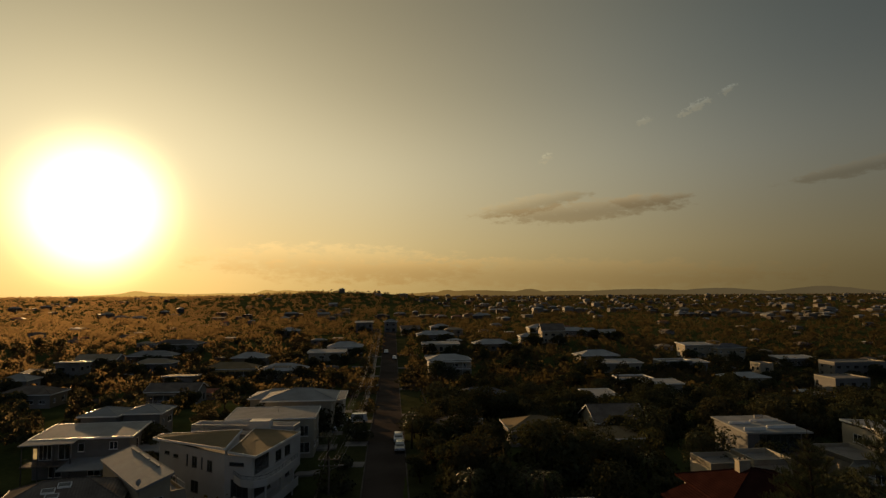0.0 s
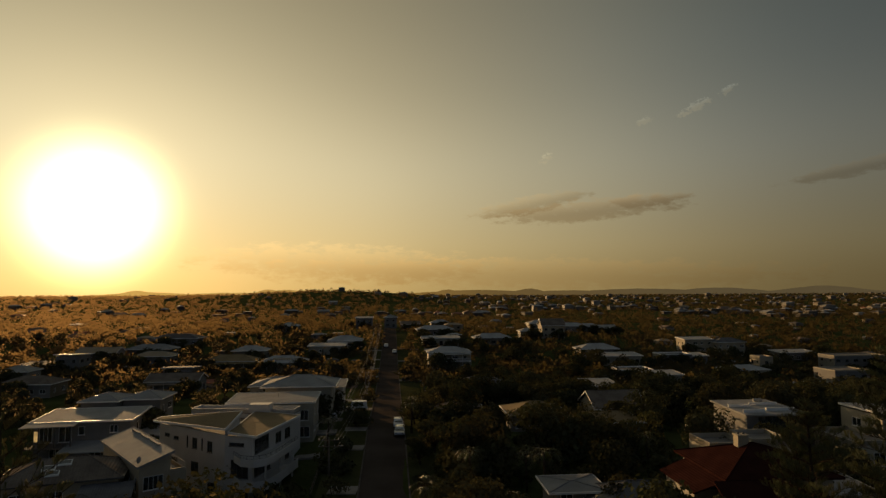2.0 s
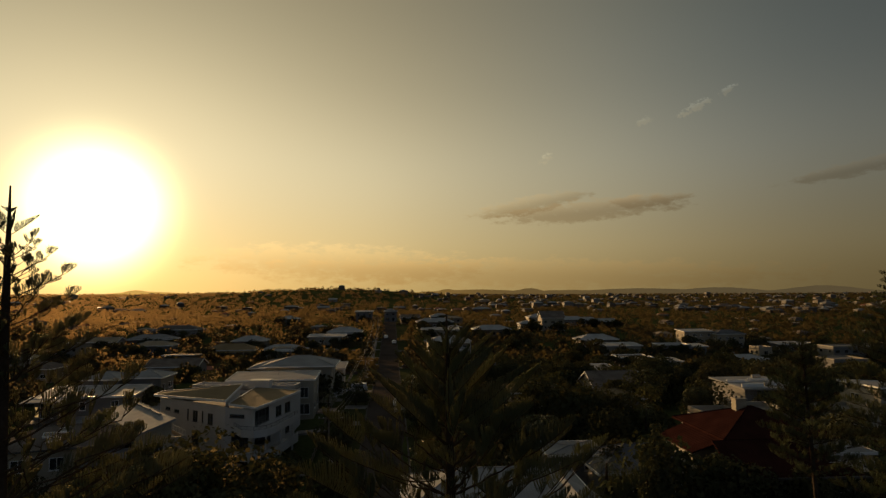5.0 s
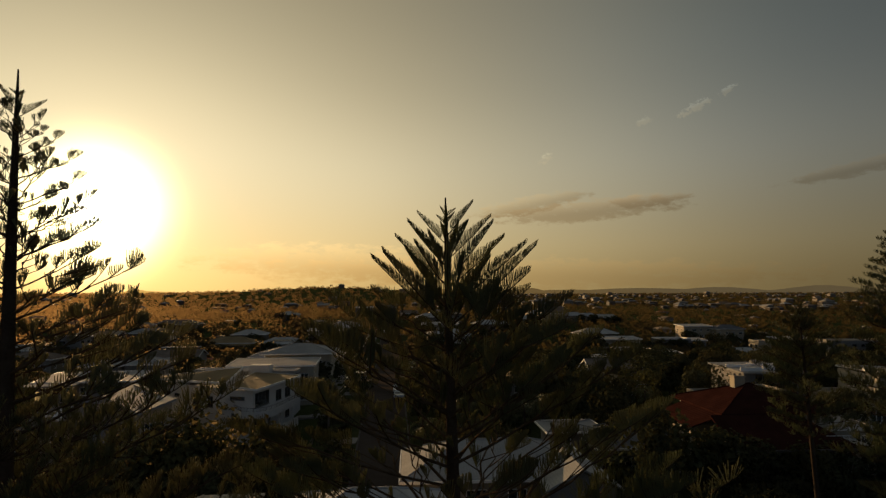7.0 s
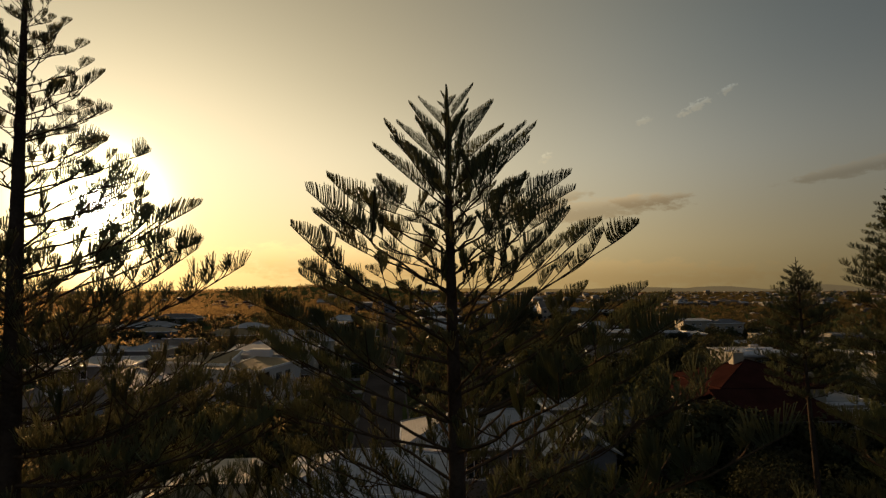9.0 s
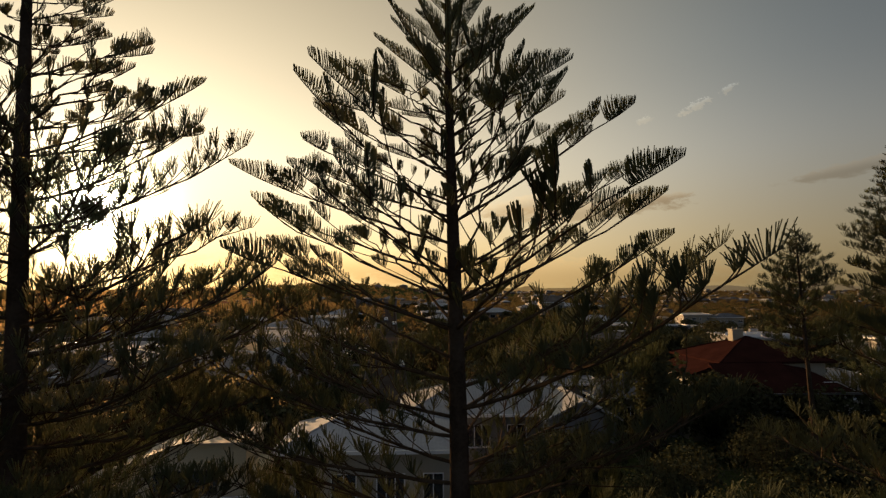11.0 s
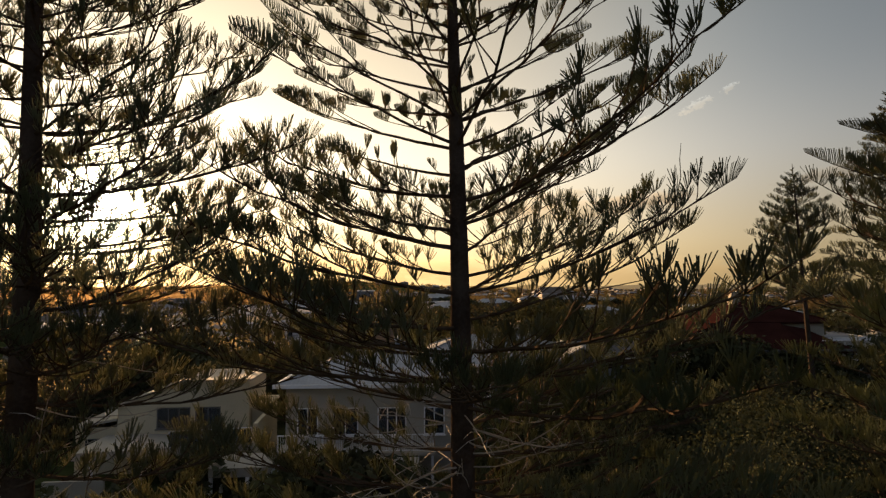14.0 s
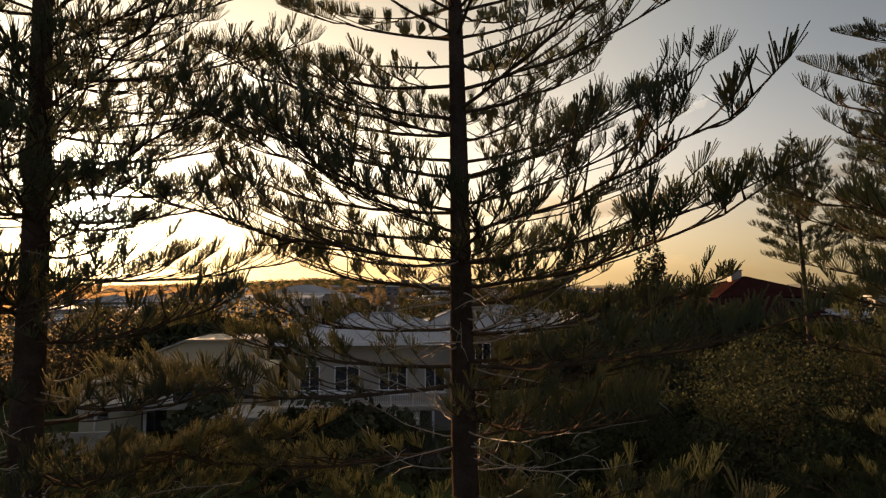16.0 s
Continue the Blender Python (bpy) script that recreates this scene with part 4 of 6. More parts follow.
def red_house():
    h = begin_house("three-storey cream house with a red tiled hip roof", 33.9, 68.6, 3.0, "cream", size=(17, 18), z=-0.5)
    block(h, 10.8, 10.5, 9.1, "cream", front=[(0.6, 1.8, 6.6, 8.2, 1), (2.4, 3.4, 6.6, 8.2, 1), (-4.6, -3.2, 6.4, 8.1, 1), (-4.6, -3.2, 3.4, 5.0, 1), (3.2, 4.6, 3.4, 5.2, 1)], right=[(-3.6, -2.2, 6.2, 8.0, 1), (0, 1.4, 6.2, 8.0, 1), (-3, -1.6, 3.2, 5.0, 1)], left=[(-2, -0.6, 6.2, 7.8, 1)])
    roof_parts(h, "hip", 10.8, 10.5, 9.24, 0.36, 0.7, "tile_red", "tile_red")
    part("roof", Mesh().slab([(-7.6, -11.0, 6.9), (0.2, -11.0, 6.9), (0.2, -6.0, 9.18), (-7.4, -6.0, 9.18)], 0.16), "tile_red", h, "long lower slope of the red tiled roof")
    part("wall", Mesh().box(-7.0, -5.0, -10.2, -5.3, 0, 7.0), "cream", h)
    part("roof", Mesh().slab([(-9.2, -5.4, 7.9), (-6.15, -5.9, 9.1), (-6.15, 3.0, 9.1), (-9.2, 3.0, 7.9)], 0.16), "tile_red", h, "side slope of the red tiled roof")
    part("wall", Mesh().box(-8.7, -5.42, -4.4, 2.4, 0, 7.9), "cream", h)
    ch = part("chimney", Mesh().box(-1.5, -0.3, 0.0, 1.0, 9.6, 12.1).box(-1.58, -0.22, -0.08, 1.08, 12.1, 12.22), "tan_wall", h, "square tan chimney with two dark pots")
    for x in (-1.2, -0.6):
        part("chimney_pot", Mesh().tube([(x, 0.5, 12.22), (x, 0.5, 12.45)], [0.14, 0.12], 8), "dark_trim", ch)
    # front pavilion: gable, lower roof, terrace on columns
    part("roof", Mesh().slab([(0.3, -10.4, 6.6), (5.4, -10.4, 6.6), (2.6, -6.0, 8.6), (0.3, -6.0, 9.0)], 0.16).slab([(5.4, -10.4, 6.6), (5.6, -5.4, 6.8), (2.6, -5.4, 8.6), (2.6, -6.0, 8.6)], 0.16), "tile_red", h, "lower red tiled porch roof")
    part("gutter", Mesh().box(-7.6, 5.4, -11.1, -11.0, 6.7, 6.9), "dark_trim", h)
    part("terrace", Mesh().box(-4.0, 7.2, -9.4, -5.3, 3.6, 3.9), "cream", h)
    part("terrace", Mesh().box(2.8, 7.6, -8.6, -5.3, 6.2, 6.5), "cream", h)
    rail(h, (2.9, -8.5), (7.5, -8.5), 6.5, "trim", 1.0, 0.14)
    rail(h, (-3.9, -9.3), (7.1, -9.3), 3.9, "trim", 1.0, 0.14)
    for x in (-3.7, -0.6, 2.5, 7.0):
        part("column", Mesh().tube([(x, -9.1, 0), (x, -9.1, 6.95 if x < 3 else 6.2)], [0.17, 0.15], 10), "cream", h, smooth=True)
    part("wall", Mesh().box(2.7, 2.9, -8.9, -5.3, 3.9, 7.0), "cream", h)
    block(h, 4.6, 6.0, 7.4, "cream", dx=7.8, dy=-2.0, front=[(-1.8, -0.6, 5.2, 6.7, 2), (-1.8, -0.6, 2.6, 4.0, 2), (0.6, 1.8, 5.2, 6.7, 1), (0.6, 1.8, 2.6, 4.0, 1)])
    roof_parts(h, "skillion", 4.6, 6.0, 7.5, 0.05, 0.25, "metal_grey", "trim", dx=7.8, dy=-2.0)
    return h


red_house()


def flat_modern(x, y):
    h = begin_house("grey and white modern house with a flat overhanging roof", x, y, 4.0, "greywall", size=(16, 14), z=0.2)
    block(h, 12.6, 10.0, 8.9, "greywall", front=[(-3.6, 6.0, 5.5, 8.6, 5), (2.2, 4.4, 1.0, 3.0, 1)], left=[(-3, -1.6, 5.6, 7.4, 1)], frame_mat="dark_trim")
    roof = part("roof", Mesh().slab([(-7.2, -5.8, 9.15), (7.6, -6.4, 9.15), (7.2, 5.4, 9.5), (-6.9, 5.4, 9.5)], 0.25), "metal_pale", h, "white flat roof with low upstands")
    for x0, x1, y0, y1 in ((-6.6, -1.5, -4.6, -4.4), (-6.6, -1.5, -0.2, 0.0), (-0.5, 6.2, -3.6, -3.4), (-0.5, 6.2, 1.0, 1.2)):
        part("upstand", Mesh().box(x0, x1, y0, y1, 9.2, 9.75), "trim", roof)
    part("hot_water_tank", Mesh().tube([(1.6, 2.4, 9.9), (3.6, 2.4, 9.9)], [0.33, 0.33], 10), "metal_pale", roof, "pale cylindrical water heater tank on the roof")
    part("balustrade", Mesh().box(-2.2, 7.2, -7.0, -6.8, 3.0, 5.6), "dark_trim", h)
    part("balcony", Mesh().box(-2.2, 7.2, -6.8, -5.05, 4.8, 5.0), "concrete", h)
    part("side_wall", Mesh().box(7.0, 7.2, -6.8, -5.05, 0, 6.1), "greywall", h)
    h.matrix_basis = h.matrix_basis @ Matrix.Diagonal((0.70, 1, 0.93, 1))
    return h


flat_modern(51.0, 101.5)


def parapet_block(label, x, y, w, d, z0, h_, yaw=4.0, holes=(), mat="cream"):
    h = begin_house(label, x, y, yaw, mat, size=(w + 1, d + 1), z=z0)
    block(h, w, d, h_, mat, front=list(holes), frame_mat="dark_trim")
    roof_parts(h, "flat", w, d, h_ - 0.7, 0.2, 0, "concrete", mat)
    return h


parapet_block("low cream flat-roofed block with a parapet", 38.8, 88.0, 5.6, 6.0, -0.3, 7.3, holes=[(-1.6, 0.2, 3.6, 5.4)])
parapet_block("cream flat-roofed block beside a taller house", 44.4, 87.5, 5.4, 6.0, -0.3, 7.9, holes=[(-1.2, 0.6, 4.0, 5.6)])


def stepped_house():
    h = begin_house("large pale stepped house with terraces and curved parapets", 70.5, 100.0, 4.0, "cream", size=(24, 18), z=-3.3)
    HOMES.append((61, 86, 20, 14))
    block(h, 7.0, 10.0, 8.4, "cream", dx=-6.2, dy=-1.0, front=[(-0.2, 2.6, 4.6, 6.6, 2), (-0.2, 2.6, 1.2, 3.4, 2)], left=[(-2, -0.8, 4.6, 6.2, 0)])
    roof_parts(h, "flat", 7.0, 10.0, 7.8, 0.1, 0, "concrete", "cream", dx=-6.2, dy=-1.0)
    block(h, 9.5, 9.0, 11.4, "cream", dx=2.06, dy=1.0, front=[(-3.2, 1.0, 7.6, 9.8, 3), (-3.2, 1.0, 4.0, 6.4, 3), (2.4, 3.6, 7.6, 9.4, 1)], left=[(-2, 0, 8.8, 10.2, 1)])
    roof_parts(h, "skillion", 9.5, 9.0, 11.45, 0.05, 0.2, "metal_pale", "trim", dx=2.06, dy=1.0, flip=-2)
    part("terrace", Mesh().box(-1.0, 9.0, -6.6, -3.6, 3.4, 3.7), "cream", h)
    part("parapet", Mesh().box(-1.0, 9.0, -6.6, -6.45, 3.7, 4.7), "cream", h)
    part("stair_wall", Mesh().slab([(-13.0, -6.2, 5.2), (-12.8, -6.2, 5.2), (-9.72, -6.0, 8.2), (-9.72, -6.2, 8.2)], 4.0), "cream", h)
    return h


stepped_house()


def near_hip(label, x, y, w, d, eave, mat, wall, pitch, yaw, z0=0.3, holes=(), sides=()):
    h = begin_house(label, x, y, yaw, wall, size=(w + 2, d + 2), z=z0)
    e = eave - z0
    block(h, w, d, e - 0.14, wall, front=list(holes), right=list(sides), left=list(sides))
    roof_parts(h, "hip", w, d, e, pitch, 0.6, mat, "trim")
    return h


HA = near_hip("two-storey grey house with a pale metal hip roof and white posts", -4.7, 42.3, 10.6, 7.6, 6.2, "metal_white", "cream", 0.37, 2.0, -0.7, holes=[(-4.6, -3.3, 3.7, 5.4, 1), (-2.4, -0.8, 3.7, 5.4, 1), (0.4, 2.2, 3.6, 5.4, 2), (3.3, 4.6, 3.7, 5.4, 1), (-4.0, -2.4, 0.8, 2.6, 1), (0.6, 3.0, 0.2, 2.6, 2)], sides=[(-1.4, 0.2, 3.7, 5.2, 1)])
for x_ in (-5.2, -2.2, 0.8, 3.8):
    part("post", Mesh().box(x_ - 0.07, x_ + 0.07, -6.0, -5.86, 0, 3.0), "trim", HA)
part("deck", Mesh().box(-5.4, 4.0, -6.1, -3.82, 3.0, 3.2), "tan_wall", HA, "weathered timber deck")
rail(HA, (-5.3, -5.95), (3.9, -5.95), 3.2, "trim", 1.0, 0.13)
part("awning", Mesh().slab([(0.2, -7.6, 2.5), (3.0, -7.6, 2.5), (3.0, -6.14, 2.95), (0.2, -6.14, 2.95)], 0.1), "cream", HA, "small cream awning over the lower door")
HB = near_hip("wide white house with a pale sheet-metal hip roof", 4.6, 55.5, 15.5, 9.5, 6.0, "metal_pale", "greywall", 0.38, 3.0, -0.7, holes=[(-6.4, -5, 4.0, 5.8, 1), (-3, -1, 4.0, 5.8, 2), (0.4, 2.0, 4.0, 5.8, 1), (-6, -4, 0.8, 2.8, 1)], sides=[(-2, -0.4, 4, 5.8, 1)])
gb = Mesh().slab([(2.6, -9.0, 6.9), (5.6, -9.0, 8.4), (5.6, -2.0, 8.4), (2.6, -2.0, 6.9)], 0.14).slab([(5.6, -9.0, 8.4), (8.6, -9.0, 6.9), (8.6, -2.0, 6.9), (5.6, -2.0, 8.4)], 0.14)
part("roof", gb, "metal_pale", HB)
part("wall", Mesh().box(3.0, 8.2, -8.6, -4.8, 0, 6.75).add([(3.0, -8.6, 6.75), (8.2, -8.6, 6.75), (5.6, -8.6, 8.1), (3.0, -8.45, 6.75), (8.2, -8.45, 6.75), (5.6, -8.45, 8.1)], [(0, 1, 2), (5, 4, 3)]), "greywall", HB)
near_hip("grey house with a flat teal-grey metal roof", 14.6, 71.5, 5.6, 5.2, 5.8, "metal_grey", "greywall", 0.08, 4.0, holes=[(-2, -0.6, 3.6, 5.2, 1), (0.8, 2.2, 3.6, 5.2, 1)])
near_hip("dark tiled hip-roofed house among trees", 21.5, 69.0, 11.0, 8.0, 5.0, "tile_grey", "greywall", 0.40, 6.0, holes=[(-3, -1.6, 2, 3.6, 1), (1.6, 3, 2, 3.6, 1)])


def beige_house():
    """A house with a lopsided low roof, its upper floor opening on a deck above a canopied entry."""
    h = begin_house("beige rendered house with a low gabled front and upper deck", -16.3, 43.0, 6.0, "beige", size=(13, 12), z=-0.6)
    # front wall: a long slope to one side, a flat top to the other
    block(h, 8.2, 6.0, 5.2, "beige", dx=-0.9, front=[(-1.7, 0.4, 3.75, 5.1, 2), (0.7, 2.3, 3.6, 5.1, 1), (-2.8, -1.2, 0.6, 2.6, 1)], right=[(-1.4, -0.4, 3.8, 5.0, 0)], left=[(-1, 0.6, 3.2, 4.6, 1)], frame_mat="dark_trim")
    out = [(-5.0, 5.202), (3.2, 5.202), (3.2, 6.72), (-1.0, 6.72)]
    for y in (-3.0, 2.8):
        part("gable_wall", Mesh().add([(x, y, z) for x, z in out] + [(x, y + 0.2, z) for x, z in out], [(0, 1, 2, 3), (7, 6, 5, 4), (0, 4, 5, 1), (1, 5, 6, 2), (2, 6, 7, 3), (3, 7, 4, 0)]), "beige", h)
    part("upper_wall", Mesh().box(3.0, 3.2, -2.798, 2.798, 5.202, 6.7), "beige", h)
    part("roof", Mesh().slab([(-5.5, -3.3, 5.15), (-1.0, -3.3, 6.88), (-1.0, 3.3, 6.88), (-5.5, 3.3, 5.15)], 0.13).slab([(-0.998, -3.3, 6.88), (3.4, -3.3, 6.88), (3.4, 3.3, 6.8), (-0.998, 3.3, 6.8)], 0.13), "tan_wall", h, "low tan roof with one long slope")
    # lower wing whose top slopes away from the gable
    block(h, 0.9, 4.8, 4.7, "beige", dx=3.67, dy=0.2, frame_mat="dark_trim")
    part("wing_roof", Mesh().box(3.22, 4.3, -2.4, 2.8, 4.72, 4.86), "beige", h)
    part("deck", Mesh().slab([(-5.6, -7.6, 3.45), (4.1, -6.2, 3.45), (4.1, -3.02, 3.45), (-5.6, -3.02, 3.45)], 0.42), "cream", h, "cream upper deck slab")
    rail(h, (-0.6, -6.7), (4.0, -6.1), 3.45, "trim", 0.9, 0.4, True)
    part("deck_wall", Mesh().box(4.12, 4.36, -6.2, -2.3, 0.0, 4.6), "beige", h)
    for x in (-5.2, -2.4, 0.6, 3.0):
        part("post", Mesh().tube([(x, -6.0, -0.6), (x, -6.0, 3.03)], [0.10, 0.10], 8), "trim", h)
    part("door", Mesh().box(0.0, 0.95, -3.12, -3.02, 0.0, 2.1), "green_door", h, "pale green door")
    part("garden_wall", Mesh().box(-6.6, -3.4, -8.6, -8.4, -0.6, 2.2), "cream", h)
    can = part("canopy", Mesh().box(2.7, 5.8, -10.6, -8.0, 2.7, 3.2), "cream", h, "cream canopy over the entry steps")
    part("canopy_top", Mesh().add([(2.6, -10.7, 3.21), (5.9, -10.7, 3.21), (5.9, -7.9, 3.21), (2.6, -7.9, 3.21), (4.25, -9.3, 3.65)], [(0, 1, 4), (1, 2, 4), (2, 3, 4), (3, 0, 4), (3, 2, 1, 0)]), "cream", can)
    for x, y in ((2.8, -10.45), (4.7, -10.45), (5.65, -10.45), (2.8, -8.2), (5.65, -8.2)):
        part("post", Mesh().tube([(x, y, -0.6), (x, y, 2.7)], [0.11, 0.11], 8), "trim", h)
    # low side wing stepping down the slope
    block(h, 2.6, 5.0, 3.9, "beige", dx=-6.32, dy=-0.3, front=[(-0.7, 0.5, 1.9, 3.2, 1)], frame_mat="dark_trim")
    part("side_roof", Mesh().slab([(-7.9, -3.1, 4.0), (-5.02, -3.1, 4.5), (-5.02, 2.4, 4.5), (-7.9, 2.4, 4.0)], 0.14), "cream", h)
    return h


beige_house()

# houses seen across the suburb
P_, W_ = "pale house with a grey hip roof among trees", "white two-storey house with a low roof"
house(-64.8, 119.5, 6.4, 7, 2, "hip", "grey-white house with a pale hip roof", wall="greywall", roof="metal_pale", pitch=0.3)
house(-58.0, 122, 6.8, 7, 2, "hip", "grey-white house with a pale hip roof", wall="greywall", roof="metal_pale", pitch=0.3)
house(-31.0, 114.0, 15.0, 8, 3, "skillion", "cream house with a flat sheet roof behind the villa", wall="cream", roof="metal_pale", over=0.3, z=-0.4)
parapet_block("white flat-roofed wing with a deep parapet", -34.0, 107.0, 18.0, 3.4, -2.0, 10.3, -5.0, mat="white")
house(-29.5, 129, 13.0, 10, 3, "hip", "cream house with a broad pale hip roof", wall="cream", roof="metal_pale", pitch=0.28, over=0.9, z=0.4)
house(-38.0, 143, 11.0, 9, 2, "hip", P_, wall="cream", roof="metal_pale", pitch=0.3)
house(-25.5, 140, 6.0, 8, 2, "skillion", "white house wing with a flat roof", wall="white", roof="metal_pale")
house(-78.0, 227, 18.0, 10, 1, "hip", "tan bungalow with a wide hip roof", wall="cream", roof="metal_tan", veranda=True)
house(-57.5, 222, 16.0, 10, 1, "hip", "bungalow with a pale hip roof and solar panels", wall="tan_wall", roof="metal_pale")
house(-79.0, 253, 13.0, 9, 1, "hip", P_, roof="metal_pale")
house(-50.0, 266, 15.0, 9, 1, "skillion", "low white house with a flat roof", wall="white", roof="metal_pale")
house(-45.0, 283, 15.0, 10, 1, "hip", P_, wall="white", roof="metal_pale", veranda=True)
house(-132, 220, 8.0, 8, 2, "skillion", "tall narrow house with a sloping tan roof", wall="cream", roof="metal_tan", flip=-1)
house(-136, 198, 9.0, 8, 1, "hip", P_)
house(-141, 217, 11.5, 8, 1, "skillion", "low house with a flat pale roof")
house(-139, 250, 15.5, 9, 1, "gable", "long low house with a gable roof")
house(-122, 259, 18.0, 9, 1, "hip", P_, roof="metal_grey")
house(-112, 240, 14.0, 8, 1, "hip", P_)
house(-126, 293, 20.0, 9, 1, "hip", P_)
house(-75, 174, 13.5, 9, 1, "gable", "house with a brown gable roof and white gutter", roof="tile_brown", wall="cream", veranda=True)
house(-86, 203, 9.0, 8, 1, "skillion", "low house with a sunlit tan roof", roof="metal_tan", flip=-1)
house(-113, 170, 14.0, 9, 1, "hip", "low house with a dark roof", roof="tile_brown")
house(-89, 355, 11, 9, 1, "hip", P_)
house(1.8, 226, 15.0, 10, 2, "hip", "white two-storey house with a pale hip roof", wall="white", roof="metal_pale", pitch=0.3, veranda=True)
house(-1.5, 291, 17, 9, 1, "skillion", "low white house with a flat pale roof", wall="white", roof="metal_pale")
house(-4.5, 327, 19, 9, 1, "hip", P_, roof="metal_pale")
house(23, 293, 17, 9, 1, "hip", P_, roof="metal_pale")
house(-2, 390, 12, 9, 1, "hip", P_, roof="metal_pale")
house(-20, 371, 11, 9, 1, "gable", P_)
house(-34, 398, 8, 8, 2, "hip", "two-storey house closing the end of the street", wall="greywall", roof="metal_grey")
house(-50, 390, 10.5, 8, 2, "skillion", "tall house with a pale flat roof above the trees", wall="greywall", roof="metal_pale")
house(17.3, 119, 10.5, 9, 1, "hip", "bungalow with a pale hip roof under trees", roof="metal_tan", pitch=0.32)
house(41, 163, 7.2, 9, 1, "skillion", "white house with two stepped flat roofs", wall="white", roof="metal_pale")
house(34.5, 127, 10, 10, 1, "gable", "dark brick house with a brown gable roof", wall="tan_wall", roof="tile_brown", pitch=0.5)
house(28.2, 111, 12.5, 8, 1, "hip", "low house with a tan hip roof", roof="metal_tan", wall="greywall", pitch=0.25)
house(65, 262, 16.5, 10, 1, "hip", P_, roof="metal_pale")
house(69, 244, 16, 9, 1, "skillion", "white house with a flat roof", wall="white", roof="metal_pale")
house(61, 200, 11.0, 9, 1, "flat", "modern white house with boxy storeys", wall="cream", roof="concrete", trim="trim")
house(67, 190, 10.0, 7, 1, "skillion", "low white house wing", wall="white", roof="metal_pale")
house(96.5, 260, 13, 9, 1, "flat", "cream boxy house with a flat roof", wall="cream", roof="concrete")
house(105, 262, 11, 8, 1, "skillion", "low cream wing with a flat roof", wall="cream", roof="metal_pale")
house(124, 304, 14, 9, 2, "skillion", "tall cream apartment block with flat roofs", wall="beige", roof="metal_pale")
house(138, 300, 14, 9, 2, "hip", "tall beige apartment block with a dark hip roof", wall="beige", roof="tile_grey")
house(112, 231, 15, 9, 1, "hip", "house with a white hip roof among trees", wall="white", roof="metal_pale", pitch=0.28)
house(130, 252, 5.5, 7, 2, "flat", "narrow beige tower with a flat top", wall="beige", roof="concrete", trim="cream")
house(166, 293, 17, 9, 1, "skillion", W_, wall="cream", roof="metal_pale")
house(176, 266, 23, 10, 2, "flat", "long cream apartment block with a flat roof", wall="cream", roof="concrete", trim="cream")
house(143, 222, 13, 11, 2, "flat", "grey apartment block with square windows", wall="greywall", roof="concrete", trim="cream")
house(62, 396, 15, 10, 1, "hip", W_, wall="white", roof="metal_pale")
house(78, 376, 18, 9, 1, "hip", P_, roof="metal_pale")
house(89, 378, 14, 9, 1, "hip", P_, roof="metal_pale")
house(99, 374, 10, 9, 1, "gable", P_)
house(57, 324, 12, 9, 2, "gable", "brown house with a steep gable roof", wall="tan_wall", roof="tile_brown", pitch=0.7)
house(43.5, 322, 7.4, 7, 1, "hip", P_, roof="metal_pale")
house(9.5, 160, 14.5, 10, 1, "hip", "dark roofed house under trees", roof="tile_grey")
house(3.0, 120, 9, 8, 1, "hip", "low house with a brown hip roof under trees", roof="tile_brown")


# ---------- tall pines in front of the camera ----------
def strand(m, p, a, b, r):
    """One upright branchlet: a thin three-sided spike, bent once unless a is None."""
    rings = [(p, 0.75 * r), (b, 0.9 * r)] if a is None else [(p, 0.75 * r), (a, r), (b, 0.75 * r)]
    i = len(m.v)
    for c, rr in rings:
        for x, y in ((1.0, 0.0), (-0.5, 0.866), (-0.5, -0.866)):
            m.v.append((c[0] + rr * x, c[1] + rr * y, c[2]))
    for a in range(0, 3 * (len(rings) - 1), 3):
        m.f += [(i + a, i + a + 1, i + a + 4, i + a + 3), (i + a + 1, i + a + 2, i + a + 5, i + a + 4), (i + a + 2, i + a, i + a + 3, i + a + 5)]


def comb(wood, leaf, rng, base, way, length, tall, count, lift, r=0.0115):
    """The leafy end of a shoot: two rows of branchlets that curve up from it, longest at its inner end, so that their tops lie level."""
    way = Vector(way).normalized()
    side = way.cross(Vector((0, 0, 1))).normalized()
    up = Vector((math.sin(radians(lift)), 0, math.cos(radians(lift))))
    base = Vector(base)
    pts = [base + way * (length * k / 3) + up * (0.09 * length * k * k / 9) for k in range(4)]
    wood.tube(pts, [0.014, 0.012, 0.010, 0.007], 3, False)
    turn = rng.uniform(-0.08, 0.08)
    for i in range(count):
        sd = 1 if i % 2 else -1
        s = (i + 0.5 + rng.uniform(-0.35, 0.35)) / count
        p = base + way * (length * s) + up * (0.09 * length * s * s)
        th = -0.20 + 0.50 * s + turn + rng.uniform(-0.06, 0.06)
        k = tall * min(1.0, 1.12 - 0.92 * s) * min(1.0, 0.55 + 5.0 * s) * rng.uniform(0.86, 1.08)
        d = up * math.cos(th) + way * math.sin(th)
        o = side * (sd * rng.uniform(0.10, 0.42))
        a = p + (d * 0.92 + o - way * (0.30 * (1 - s))) * (0.45 * k)
        strand(leaf, p, a, a + (d + o * 0.25 + way * 0.16) * (0.55 * k), r)
    return pts[-1]


